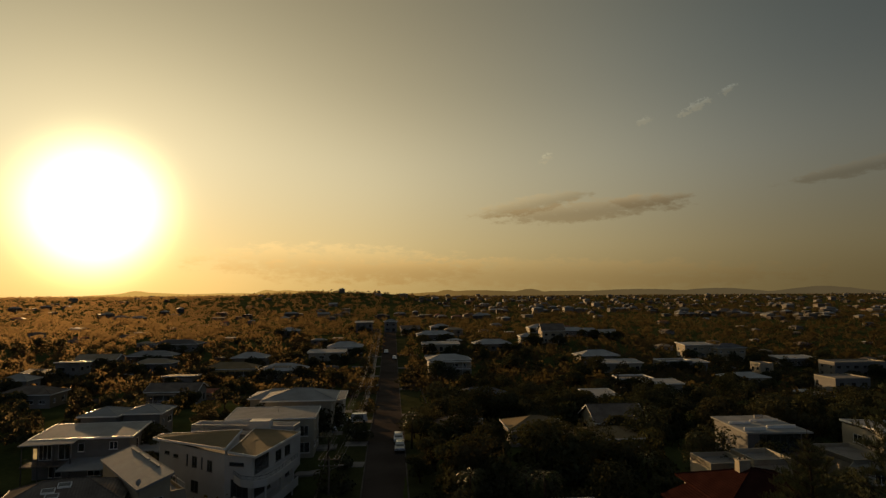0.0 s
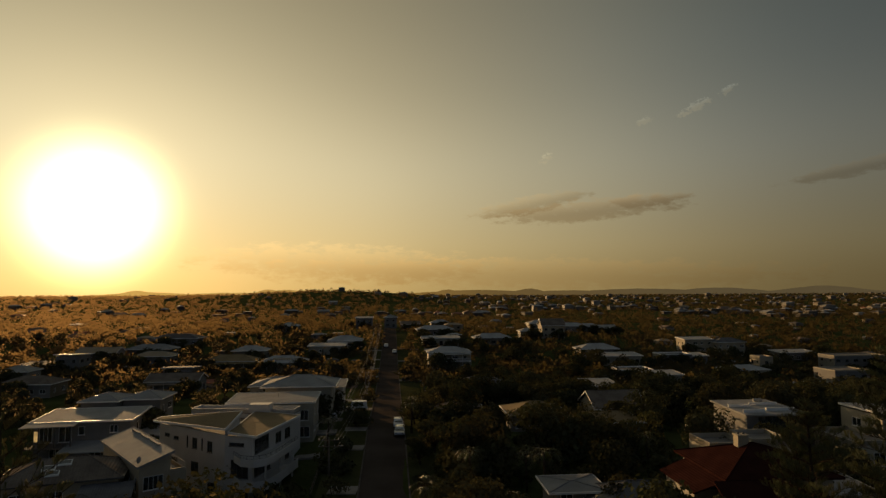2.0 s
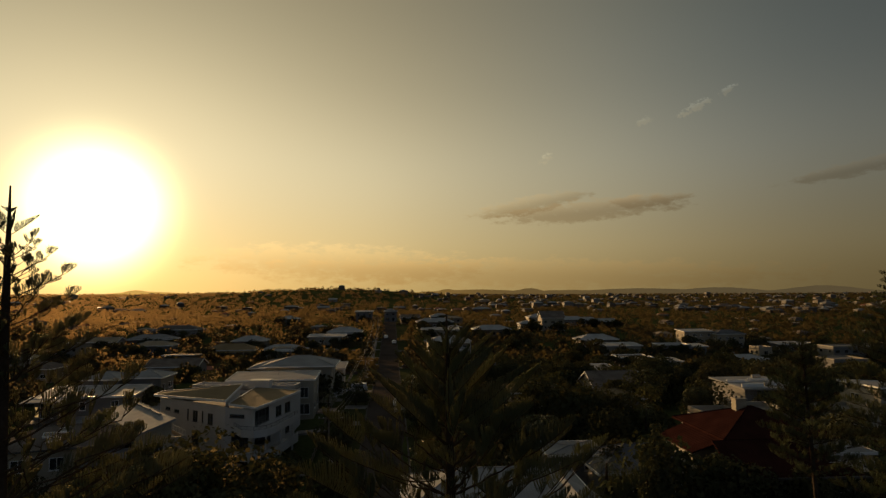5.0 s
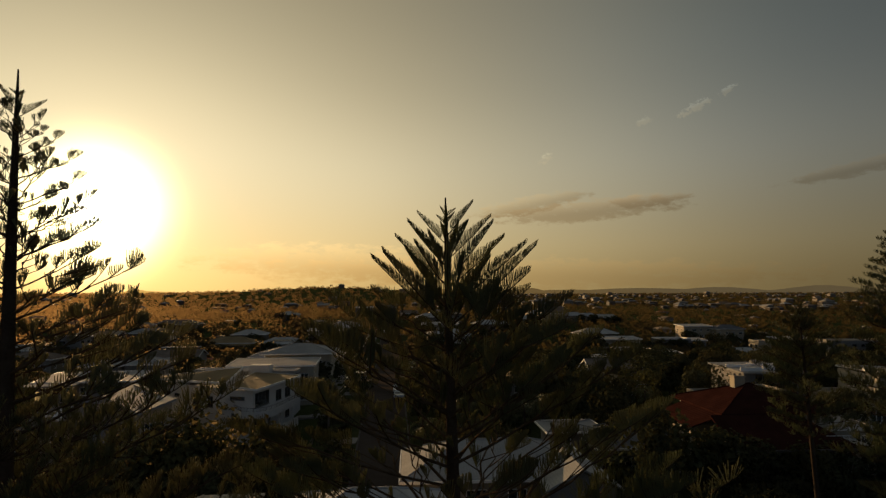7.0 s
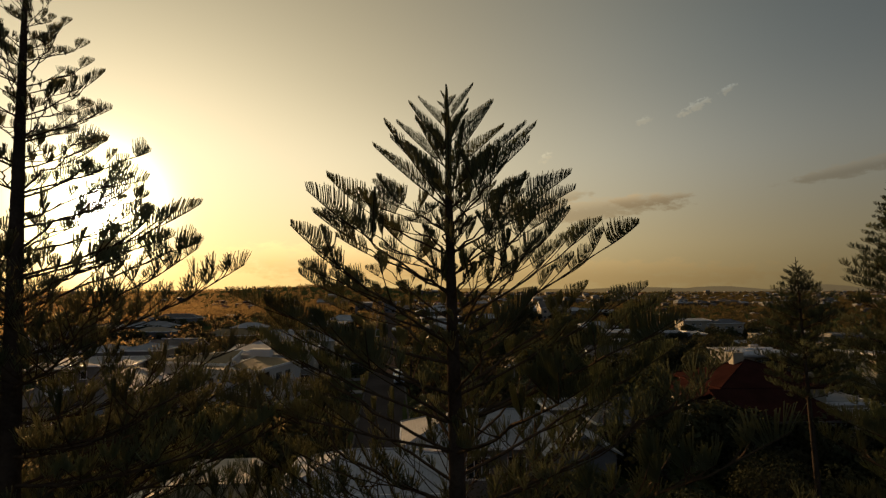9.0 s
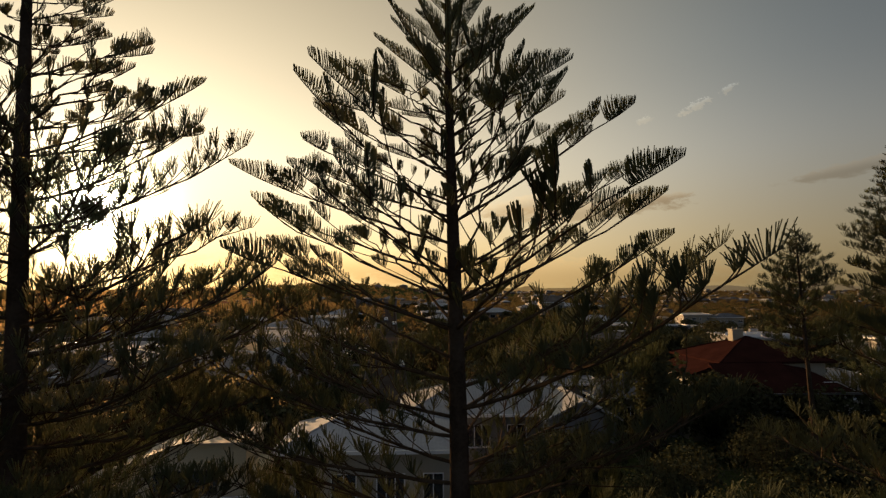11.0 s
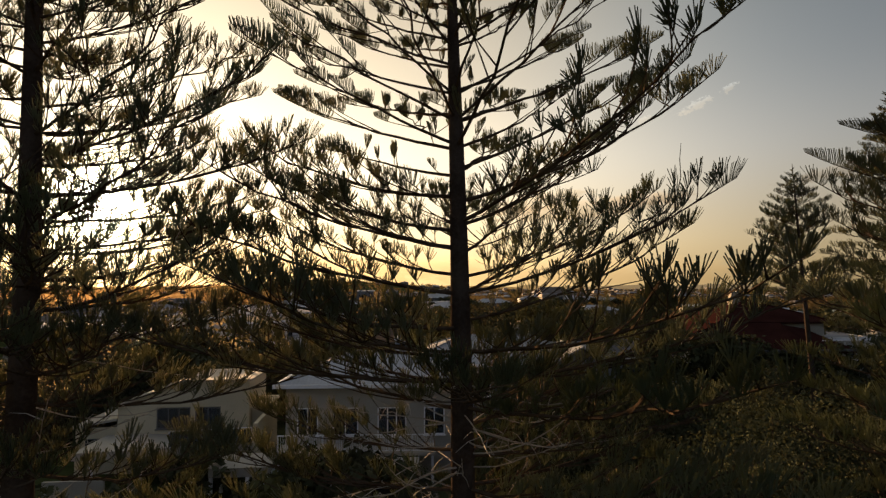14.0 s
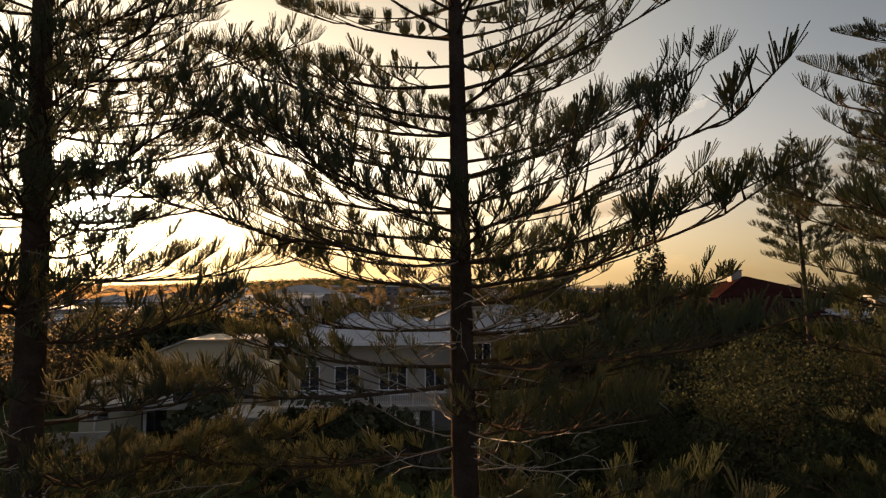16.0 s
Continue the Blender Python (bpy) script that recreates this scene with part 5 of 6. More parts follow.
def brush(wood, leaf, rng, base, way, length, tall, count, lift, r=0.0125):
    """A rounded tuft at the end of an old shoot: branchlets that spread from it like a shaving brush."""
    way = Vector(way).normalized()
    side = way.cross(Vector((0, 0, 1))).normalized()
    up = Vector((math.sin(radians(lift)), 0, math.cos(radians(lift))))
    base = Vector(base)
    tip = base + way * length
    wood.tube([base, tip], [0.011, 0.007], 3, False)
    for i in range(count):
        s = (i + rng.random()) / count
        p = base + way * (length * s)
        th = -0.55 + 1.55 * s + rng.uniform(-0.18, 0.18)
        k = tall * rng.uniform(0.72, 1.1) * (1 - 0.25 * s)
        d = up * math.cos(th) + way * math.sin(th)
        o = side * rng.uniform(-0.75, 0.75)
        a = p + (d * 0.8 + o) * (0.45 * k)
        strand(leaf, p, None if i % 3 else a, (p if i % 3 else a) + (d + o * 0.6) * (k if i % 3 else 0.55 * k), r)
    return tip


def curve(p, way, bend, length, n):
    """Points along a shoot from p that bends up by bend (radians) over its length."""
    pts, q = [Vector(p)], Vector(p)
    flat = Vector((way[0], way[1], 0)).normalized()
    el = math.atan2(way[2], math.hypot(way[0], way[1]))
    for i in range(n):
        e = el + bend * (i + 0.5) / n
        q = q + (flat * math.cos(e) + Vector((0, 0, 1)) * math.sin(e)) * (length / n)
        pts.append(q.copy())
    return pts


def limb_young(rng, length, tall, gap=0.027, r=0.0145):
    """A limb near the top: bare at first, then one long comb that narrows to its tip."""
    wood, leaf = Mesh(), Mesh()
    pts = curve((0, 0, 0), (1, 0, -0.05), 0.12, length * 0.20, 3)
    wood.tube(pts, [0.026, 0.023, 0.020, 0.017], 4, False)
    w = (pts[-1] - pts[-2]).normalized()
    comb(wood, leaf, rng, pts[-1], w, length * 0.79, tall, int(length / gap), 36, r)
    return wood, leaf


def turned(w, a, rise):
    return Vector((w.x * math.cos(a) - w.y * math.sin(a), w.x * math.sin(a) + w.y * math.cos(a), w.z + rise))


def limb_old(rng, length, shoots, leaf_len, tall, bare, bend, lift, gap, thick, reach, twigs=0, end=1.2, kind=comb, lift_end=0.0):
    """A long thin limb whose side shoots and twigs end in combs or brushes of branchlets."""
    wood, leaf = Mesh(), Mesh()
    n = 9
    pts = curve((0, 0, 0), (1, rng.uniform(-0.04, 0.04), -0.40 * bend), bend, length - leaf_len * end, n)
    for i in range(2, n + 1):
        pts[i] = pts[i] + Vector((0, rng.uniform(-0.06, 0.06) * i / 3, rng.uniform(-0.03, 0.03)))
    r0 = 0.014 + 0.0046 * length
    wood.tube(pts, [r0 * (1 - 0.70 * i / n) for i in range(n + 1)], 5, False)

    def tuft(p, way, f):
        fl = leaf_len * f * rng.uniform(0.75, 1.15)
        kind(wood, leaf, rng, p, way + Vector((0, 0, lift_end)), fl, tall * f ** 0.6 * rng.uniform(0.82, 1.12), max(5, int(fl / gap)), lift + rng.uniform(-8, 8), thick)

    tuft(pts[-1], (pts[-1] - pts[-2]).normalized(), end)
    for k in range(shoots):
        s = bare + (0.97 - bare) * (k + rng.uniform(0.1, 0.9)) / shoots
        i = min(n - 1, int(s * n))
        p = pts[i].lerp(pts[i + 1], s * n - i)
        sd = 1 if (k + (rng.random() < 0.25)) % 2 else -1
        way = turned((pts[i + 1] - pts[i]).normalized(), sd * rng.uniform(0.28, 0.80), rng.uniform(-0.10, 0.16))
        sl = max(0.12, rng.uniform(0.3, 1.0) * reach * length * (1.08 - s))
        sp = curve(p, way, rng.uniform(0.0, 0.28) if kind is comb else rng.uniform(0.1, 0.6), sl, 4)
        wood.tube(sp, [0.018, 0.016, 0.014, 0.012, 0.011], 3, False)
        tuft(sp[-1], (sp[-1] - sp[-2]).normalized(), rng.uniform(0.75, 1.1))
        for _ in range(twigs if sl > 0.4 else 0):
            j = rng.choice((1, 2, 3))
            v = turned((sp[j] - sp[j - 1]).normalized(), rng.choice((-1, 1)) * rng.uniform(0.4, 0.9), rng.uniform(0, 0.35))
            tw = curve(sp[j], v, 0.4, rng.uniform(0.10, 0.38), 2)
            wood.tube(tw, [0.012, 0.011, 0.010], 3, False)
            tuft(tw[-1], (tw[-1] - tw[-2]).normalized(), rng.uniform(0.7, 0.95))
    # a few short shoots close to the trunk
    for s in (0.12, 0.20, 0.27)[:1 if kind is comb else 3]:
        p = pts[0].lerp(pts[3], s * 3)
        v = turned(Vector((1, 0, 0.1)), rng.choice((-1, 1)) * rng.uniform(0.3, 1.2), rng.uniform(0.0, 0.3))
        tw = curve(p, v, 0.4, rng.uniform(0.12, 0.3), 2)
        wood.tube(tw, [0.012, 0.011, 0.010], 3, False)
        tuft(tw[-1], (tw[-1] - tw[-2]).normalized(), rng.uniform(0.45, 0.65) if kind is comb else 0.9)
    return wood, leaf


def limb_set(r):
    """The kinds of limb that a pine is put together from, with two meshes each."""
    def pack(pair):
        return pair[0].data("limb", "twig"), pair[1].data("foliage", "needle")
    return {
        "tiny": [pack(limb_young(r, 0.45, 0.14, 0.022, 0.012)) for _ in range(2)],
        "young": [pack(limb_young(r, 2.0, 0.46, 0.021, 0.0118)) for _ in range(4)],
        "half": [pack(limb_old(r, 3.2, 2, 0.80, 0.46, 0.46, 0.10, 27, 0.0185, 0.0112, 0.42, 0, 1.4)) for _ in range(6)],
        "full": [pack(limb_old(r, 5.2, 6, 0.66, 0.47, 0.36, 0.14, 20, 0.018, 0.0110, 0.46, 0, 1.3)) for _ in range(8)],
        "low": [pack(limb_old(r, 5.4, 18, 0.27, 0.35, 0.10, 0.42, 6, 0.0135, 0.0100, 0.50, 1, 1.2, brush)) for _ in range(8)],
        "airy": [pack(limb_old(r, 2.8, 5, 0.42, 0.38, 0.26, 0.16, 20, 0.018, 0.0112, 0.44, 0, 1.2)) for _ in range(6)],
        "tuft": [pack(limb_old(r, 3.6, 11, 0.34, 0.44, 0.16, 0.16, 8, 0.034, 0.024, 0.40, 1, 1.2, brush)) for _ in range(6)],
    }


LENGTHS = {"tiny": 0.45, "young": 2.0, "half": 3.2, "full": 5.2, "low": 5.4, "airy": 2.8, "tuft": 3.6}
PINE_RNG = random.Random(11)
PINE_LIMBS = limb_set(PINE_RNG)


def pine(label, base, top, z_base, z_top, girth, reach, spread, low_z, seed, gap=0.50, grow=0.80, size=1.0, per_whorl=5, tufts=False, thin=0.7, dead=0, airy=False, sparse=0.25, sparse_from=14.0, skew=0.0, lee=0.0):
    """A tall pine with whorls of limbs. reach: the longest limb; girth: the trunk's radius at its foot."""
    rng = random.Random(seed)
    foot, tip = Vector((*base, z_base)), Vector((*top, z_top))
    tree = thing("pine_tree", label, "tree", Matrix.Translation(foot), "tall pines")
    H = z_top - z_base
    pts, rad = [], []
    for i in range(25):
        s = i / 24
        p = (tip - foot) * s
        wob = 0.05 * math.sin(s * 9 + seed) * (1 - s)
        pts.append(p + Vector((wob, wob * 0.6, 0)))
        rad.append(girth * (1 - s) ** 0.75 * (1.25 if i == 0 else 1.0) + 0.016)
    part("trunk", Mesh().tube(pts, rad, 12), "bark", tree, smooth=True)
    depth, az, count = 0.46, rng.uniform(0, 6.28), 0
    while z_top - depth > low_z:
        n = 5 if depth < 2.5 else per_whorl if depth < 8.5 else per_whorl - 1
        az += 0.5
        s = 1 - depth / H
        at = (tip - foot) * s + Vector((0.05 * math.sin(s * 9 + seed) * (1 - s), 0.03 * math.sin(s * 9 + seed) * (1 - s), 0))
        length = min(reach, grow * depth + (0.12 if depth > 0.6 else -0.04))
        rise = float(np.interp(depth, [0, 0.6, 2, 4, 6, 9, 13, 18], [22, 40, 36, 28, 24, 20, 10, 2])) * spread
        kind = "tiny" if length < 0.6 else "young" if length < 2.3 else "half" if length < 4.0 else "full" if depth < 8.5 * size else "low"
        if airy and 0.9 < length < 4.4:
            kind = "airy"
        if tufts and length > 0.9:
            kind = "tuft"
        for k in range(n):
            if depth > 4 and rng.random() < (0.22 if depth < 7.5 else 0.10):
                continue
            a = az + 2 * math.pi * k / n + rng.uniform(-0.22, 0.22)
            if depth > sparse_from and rng.random() < sparse * (1.0 if math.cos(a) < 0.1 else 0.55):
                continue
            if lee and 6.2 < depth < 12.5 and math.cos(a) > 0.15 and rng.random() < lee:
                if rng.random() < 0.85:
                    continue
                a = math.pi - a
            # the seaward side is thinned by wind
            if depth > 2.6 and math.sin(a) < -0.78 and rng.random() < thin:
                continue
            want = length * rng.uniform(0.80, 1.08)
            f = want / LENGTHS[kind]
            wood, leaf = rng.choice(PINE_LIMBS[kind])
            up = rise + rng.uniform(-4, 4) + skew * math.cos(a) * min(1.0, depth / 4)
            # limbs keep their thickness: only a mild change of scale
            m = Matrix.Translation(at + Vector((0, 0, rng.uniform(-0.12, 0.12)))) @ pose(0, 0, 0, 0, -up, math.degrees(a)) @ pose(0, 0, 0, rng.uniform(-10, 10)) @ Matrix.Diagonal((f, f ** 0.7, f ** 0.7, 1))
            limb = part("limb", wood, "twig", tree, at=m)
            part("foliage", leaf, "needle", limb)
            count += 1
        depth += gap * rng.uniform(0.85, 1.15) * (0.95 + 0.30 * min(1, depth / 7))
    # dead, bleached branches low on the trunk
    for k in range(dead):
        z = rng.uniform(low_z, low_z + 7.5)
        a = rng.uniform(0, 6.283)
        ln = rng.uniform(1.6, 4.6)
        q = (tip - foot) * ((z - z_base) / H)
        el, pts = rng.uniform(-0.5, 0.15), [q.copy()]
        for i in range(7):
            el += rng.uniform(-0.12, 0.26)
            a += rng.uniform(-0.12, 0.12)
            q = q + Vector((math.cos(a) * math.cos(el), math.sin(a) * math.cos(el), math.sin(el))) * ln / 7
            pts.append(q.copy())
        m = Mesh().tube(pts, [0.021 * (1 - i / 9) for i in range(8)], 4, False)
        for i in (3, 4, 5, 6):
            b = pts[i] + Vector((rng.uniform(-0.5, 0.5), rng.uniform(-0.5, 0.5), rng.uniform(-0.35, 0.3)))
            m.tube([pts[i], pts[i].lerp(b, 0.5) + Vector((0, 0, 0.05)), b], [0.011, 0.008, 0.004], 3, False)
        part("dead_branch", m, "dead", tree, "bare bleached dead branch" if k == 0 else "")
    return tree


# ---------- broadleaf trees and palms ----------
def broadleaf(rng, height, width, lobes, leaves, size):
    """Meshes of a trunk with limbs and of a ragged crown."""
    wood, leaf = Mesh(), Mesh()
    th = height * rng.uniform(0.16, 0.26)
    lean = Vector((rng.uniform(-0.4, 0.4), rng.uniform(-0.4, 0.4), 0))
    r0 = 0.03 * height
    wood.tube([(0, 0, -0.8), lean * 0.3 + Vector((0, 0, th * 0.5)), lean + Vector((0, 0, th))], [r0 * 1.25, r0, r0 * 0.8], 7)
    fork = lean + Vector((0, 0, th))
    cs = []
    for i in range(lobes):
        a = 6.283 * i / lobes + rng.uniform(-0.5, 0.5)
        rr = width * 0.5 * rng.uniform(0.25, 0.72)
        z = height * rng.uniform(0.26, 0.84)
        c = Vector((rr * math.cos(a), rr * math.sin(a), z))
        cs.append((c, width * rng.uniform(0.18, 0.32), height * rng.uniform(0.12, 0.22)))
    cs.append((Vector((0, 0, height * 0.8)), width * 0.25, height * 0.2))
    for c, rx, rz in cs:
        mid = fork.lerp(c, 0.5) + Vector((rng.uniform(-0.3, 0.3), rng.uniform(-0.3, 0.3), -0.05 * height))
        wood.tube([fork - Vector((0, 0, 0.1)), mid, c], [r0 * 0.5, r0 * 0.3, r0 * 0.1], 4)
    for _ in range(leaves):
        c, rx, rz = rng.choice(cs)
        d = Vector((rng.gauss(0, 1), rng.gauss(0, 1), rng.gauss(0.25, 1))).normalized()
        k = rng.uniform(0.55, 1.0) ** 0.5 * rng.choice((1, 1, 1, 1.18))
        p = c + Vector((d.x * rx * k, d.y * rx * k, d.z * rz * k))
        n = (d + Vector((rng.uniform(-0.9, 0.9), rng.uniform(-0.9, 0.9), rng.uniform(-0.6, 0.9)))).normalized()
        a = n.cross(Vector((rng.uniform(-1, 1), rng.uniform(-1, 1), rng.uniform(-1, 1)))).normalized()
        b = n.cross(a)
        s = size * rng.uniform(0.55, 1.25)
        w = s * rng.uniform(0.4, 0.75)
        leaf.add([p - a * s, p - b * w, p + a * s, p + b * w], [(0, 1, 2, 3)])
    return wood.data("trunk", "bark", True), leaf


def palm(rng, height):
    wood, leaf = Mesh(), Mesh()
    wood.tube([(0, 0, -0.5), (0.1, 0, height * 0.5), (0.25, 0.1, height)], [0.22, 0.17, 0.14], 7)
    for k in range(16):
        a = 6.283 * k / 16 + rng.uniform(-0.2, 0.2)
        el = rng.uniform(-0.2, 1.1)
        pts = []
        q = Vector((0.25, 0.1, height))
        for i in range(6):
            e = el - 0.34 * i
            q = q + Vector((math.cos(a) * math.cos(e), math.sin(a) * math.cos(e), math.sin(e))) * 0.45
            pts.append(q.copy())
        side = Vector((-math.sin(a), math.cos(a), 0))
        wood.tube(pts, [0.03, 0.026, 0.022, 0.018, 0.014, 0.008], 3, False)
        for i in range(5):
            for j in range(5):
                for sd in (-1, 1):
                    p = pts[i].lerp(pts[i + 1], (j + rng.uniform(0, 0.6)) / 5)
                    along = pts[i + 1] - pts[i]
                    ln = (0.72 - 0.07 * i) * rng.uniform(0.75, 1.1)
                    w = along * 0.05
                    t = p + side * (sd * ln * rng.uniform(0.55, 0.85)) + along * rng.uniform(0.5, 1.1) - Vector((0, 0, rng.uniform(0.1, 0.42)))
                    leaf.add([p - w, p + w, t], [(0, 1, 2)])
    return wood.data("trunk", "bark", True), leaf


TR = random.Random(5)
KINDS = {"column": [], "near": [], "big": [], "mid": [], "small": [], "palm": []}
for _i in range(5):
    h_ = TR.uniform(9, 12)
    KINDS["big"].append((h_, *broadleaf(TR, h_, h_ * TR.uniform(0.85, 1.15), 9, 2000, 0.35)))
for _i in range(4):
    h_ = TR.uniform(9, 12)
    KINDS["near"].append((h_, *broadleaf(TR, h_, h_ * TR.uniform(0.85, 1.15), 13, 6200, 0.15)))
for _i in range(6):
    h_ = TR.uniform(6.5, 9)
    KINDS["mid"].append((h_, *broadleaf(TR, h_, h_ * TR.uniform(0.9, 1.3), 8, 560, 0.6)))
for _i in range(5):
    h_ = TR.uniform(2.5, 4)
    KINDS["small"].append((h_, *broadleaf(TR, h_, h_ * TR.uniform(0.9, 1.3), 5, 300, 0.3)))
KINDS["column"].append((13.8, *broadleaf(TR, 13.8, 2.3, 26, 4200, 0.17)))
for _i in range(3):
    h_ = TR.uniform(5, 8)
    KINDS["palm"].append((h_, *palm(TR, h_)))
PROTO = {}
for k_, rows_ in KINDS.items():
    for i_, (h_, wood_, leaf_) in enumerate(rows_):
        PROTO[k_, i_] = (h_, wood_, [leaf_.data("crown", mt_) for mt_ in (("palm",) if k_ == "palm" else ("leaf", "leaf_olive"))])
TREE_LABELS = {"column": "tall narrow columnar tree with dense foliage", "near": "large garden tree with fine dark foliage", "big": "large broadleaf tree with a dark ragged crown", "mid": "broadleaf garden tree with a dense dark crown", "small": "low leafy shrub in a garden", "palm": "palm with arching feathery fronds"}
TREE_CAT = {"column": "tree", "near": "tree", "big": "tree", "mid": "tree", "small": "shrub", "palm": "palm"}


def plant(kind, x, y, rng, scale=1.0, label="", olive=None):
    i = rng.randrange(len(KINDS[kind]))
    h, wood, crowns = PROTO[kind, i]
    at = pose(x, y, ground(x, y), 0, 0, rng.uniform(0, 360)) @ Matrix.Diagonal((scale * rng.uniform(0.9, 1.1), scale * rng.uniform(0.9, 1.1), scale, 1))
    name = {"column": "columnar_tree", "near": "broadleaf_tree", "big": "broadleaf_tree", "mid": "garden_tree", "small": "shrub", "palm": "palm_tree"}[kind]
    t = thing(name, label or TREE_LABELS[kind], TREE_CAT[kind], at, "trees of the suburb")
    part("trunk", wood, "bark", t)
    pick = crowns[0] if len(crowns) == 1 or kind == "near" else crowns[int(olive if olive is not None else rng.random() < 0.4)]
    part("crown", pick, "leaf", t)
    return t


# ---------- pines ----------
CENTRE_PINE = pine("tall dark pine with whorled limbs and comb-like foliage", (0.58, 12.9), (0.12, 12.85), 0.0, 22.9, 0.33, 6.9, 1.0, 2.6, 21, gap=0.45, grow=0.80, per_whorl=6, thin=0.5, dead=70, sparse=0.5, sparse_from=13.4, skew=3.0, lee=0.15)
pine("tall dense pine standing against the low sun", (-8.3, 12.0), (-8.86, 12.4), 0.0, 25.6, 0.36, 6.1, 0.9, 4.2, 22, gap=0.47, grow=0.54, per_whorl=6, thin=0.4, dead=30, size=0.6, airy=True, sparse=0.58, sparse_from=16.2)
pine("tall pine with broad upturned limbs", (14.7, 13.4), (14.7, 13.4), 0.0, 21.6, 0.34, 7.0, 0.85, 2.0, 23, gap=0.5, grow=0.66, per_whorl=6, dead=56)
pine("slender pine with a rounded top between gardens", (25.6, 42.2), (24.5, 42.0), 0.3, 20.8, 0.22, 3.5, 0.85, 10.5, 24, gap=0.52, grow=0.60, per_whorl=6, tufts=True)
pine("tall old pine with tufted foliage", (32.3, 43.0), (32.3, 43.0), 0.3, 26.8, 0.38, 4.8, 0.8, 7.5, 25, gap=0.55, grow=0.45, per_whorl=6, tufts=True)


def bare_twig():
    m = Mesh().tube([(4.2, 12.8, 13.3), (4.85, 12.8, 13.55), (5.05, 12.8, 13.85), (5.16, 12.8, 14.3), (5.15, 12.8, 14.7), (5.19, 12.8, 15.05)], [0.022, 0.018, 0.014, 0.011, 0.009, 0.005], 4)
    return part("dead_branch", m, "bark", CENTRE_PINE, "thin bare upright twig", at=CENTRE_PINE.matrix_basis.inverted())


bare_twig()


# ---------- garden trees ----------
def free(x, y, r):
    if abs(x - road_x(y)) < 4.2 + r * 0.5 and y > 40:
        return False
    return all(abs(x - a) > w / 2 + r or abs(y - b) > d / 2 + r for a, b, w, d in HOMES)


# ---------- scattered gardens and woods ----------
def fill():
    rng = random.Random(77)
    plant("big", 14.5, 95, rng, 0.88, "large rounded tree with sunlit olive crown", True)
    for x, y, f in ((4, 88, 0.8), (24, 92, 0.85), (-1.5, 100, 0.62), (-2.5, 122, 0.6), (8, 104, 0.75), (32, 97, 0.8), (36, 112, 0.8), (22, 80, 0.7), (2, 72, 0.72), (52, 118, 0.85), (-19, 72, 0.55), (-22, 60, 0.5), (-33, 70, 0.5), (-56, 66, 0.5)):
        plant("big", x, y, rng, f)
    # tall garden trees at the foot of the pines
    for x, y, f in ((8.5, 27, 0.45), (12, 24, 0.52), (15.5, 29, 0.60), (19.5, 26, 0.58), (10.5, 33, 0.58), (14, 36, 0.66), (18, 33, 0.58), (23, 31, 0.60), (5.0, 29, 0.4), (2.0, 26, 0.35), (-5.5, 30, 0.22), (-1.5, 31, 0.25), (3.6, 35.6, 0.5), (4.8, 41, 0.52), (24, 45, 0.55), (20.5, 58, 0.9), (25.5, 58.5, 0.72), (20.0, 70, 0.7), (37, 47, 0.55), (31, 44, 0.5), (43, 58, 0.8), (41, 68, 0.8), (-21, 28, 0.35), (-27, 41, 0.5), (-29, 46, 0.65), (-24.5, 51, 0.6), (-13.5, 53, 0.55), (-18, 55, 0.6), (-20, 51, 0.76), (-25, 55, 0.92), (-27, 50, 0.7), (-16.5, 52, 0.78), (-31, 60, 0.70), (-30, 52, 0.8), (-17, 60, 0.85), (-22.5, 60, 1.0), (-26.5, 62, 1.02), (-31.5, 61, 0.95), (26.8, 57, 0.72)):
        plant("near" if y < 50 else "big", x, y, rng, f)
    plant("column", 15.8, 46, rng)
    # low planting between the pines and the nearest houses
    for x, y, f in ((-13, 27, 0.7), (-10.5, 25, 0.6), (-8, 28, 0.75), (-6, 25.5, 0.65), (-3.5, 28, 0.75), (-1, 25, 0.6), (1, 29, 0.8), (-15.5, 29, 0.8), (-12, 30.5, 0.6), (-9, 31, 0.6), (-17, 26, 0.7), (3.5, 25.5, 0.8), (6, 25, 0.8)):
        plant("small", x, y, rng, f)
    for x, y, f in ((80, 122, 0.75), (90, 134, 0.8), (101, 146, 0.8), (94, 156, 0.75), (110, 166, 0.85), (84, 142, 0.8), (74, 134, 0.7), (104, 128, 0.7), (118, 180, 0.85), (64, 118, 0.7), (58, 130, 0.75), (46, 140, 0.7), (53, 150, 0.75), (66, 158, 0.75), (78, 172, 0.8), (28, 140, 0.75), (20, 150, 0.75), (30, 160, 0.8), (14, 135, 0.7)):
        if free(x, y, 2.0):
            plant("big", x, y, rng, f, olive=False)
    for x, y, f in ((30, 59, 0.6), (33.5, 57.5, 0.62), (37, 58.5, 0.6), (28, 61, 0.55)):
        plant("big", x, y, rng, f)
    # close gardens, seen past the pines
    spots = 0
    while spots < 120:
        x, y = rng.uniform(-75, 95), rng.uniform(40, 150)
        if abs(x) < 0.75 * y and free(x, y, 1.6) and (x > -5 or spots % 2):
            low = 0.65 if 0.36 < x / y < 0.70 and y < 68 else 1.0
            plant("big" if rng.random() < 0.5 else "mid", x, y, rng, rng.uniform(0.42, 0.62) if x < 0 else low * rng.uniform(0.55, 0.85))
            spots += 1
    spots = 0
    while spots < 130:
        x, y = rng.uniform(-60, 60), rng.uniform(26, 115)
        if abs(x) < 0.8 * y and free(x, y, 0.8):
            plant("small" if rng.random() < 0.85 or y < 55 else "palm", x, y, rng, rng.uniform(0.7, 1.2))
            spots += 1
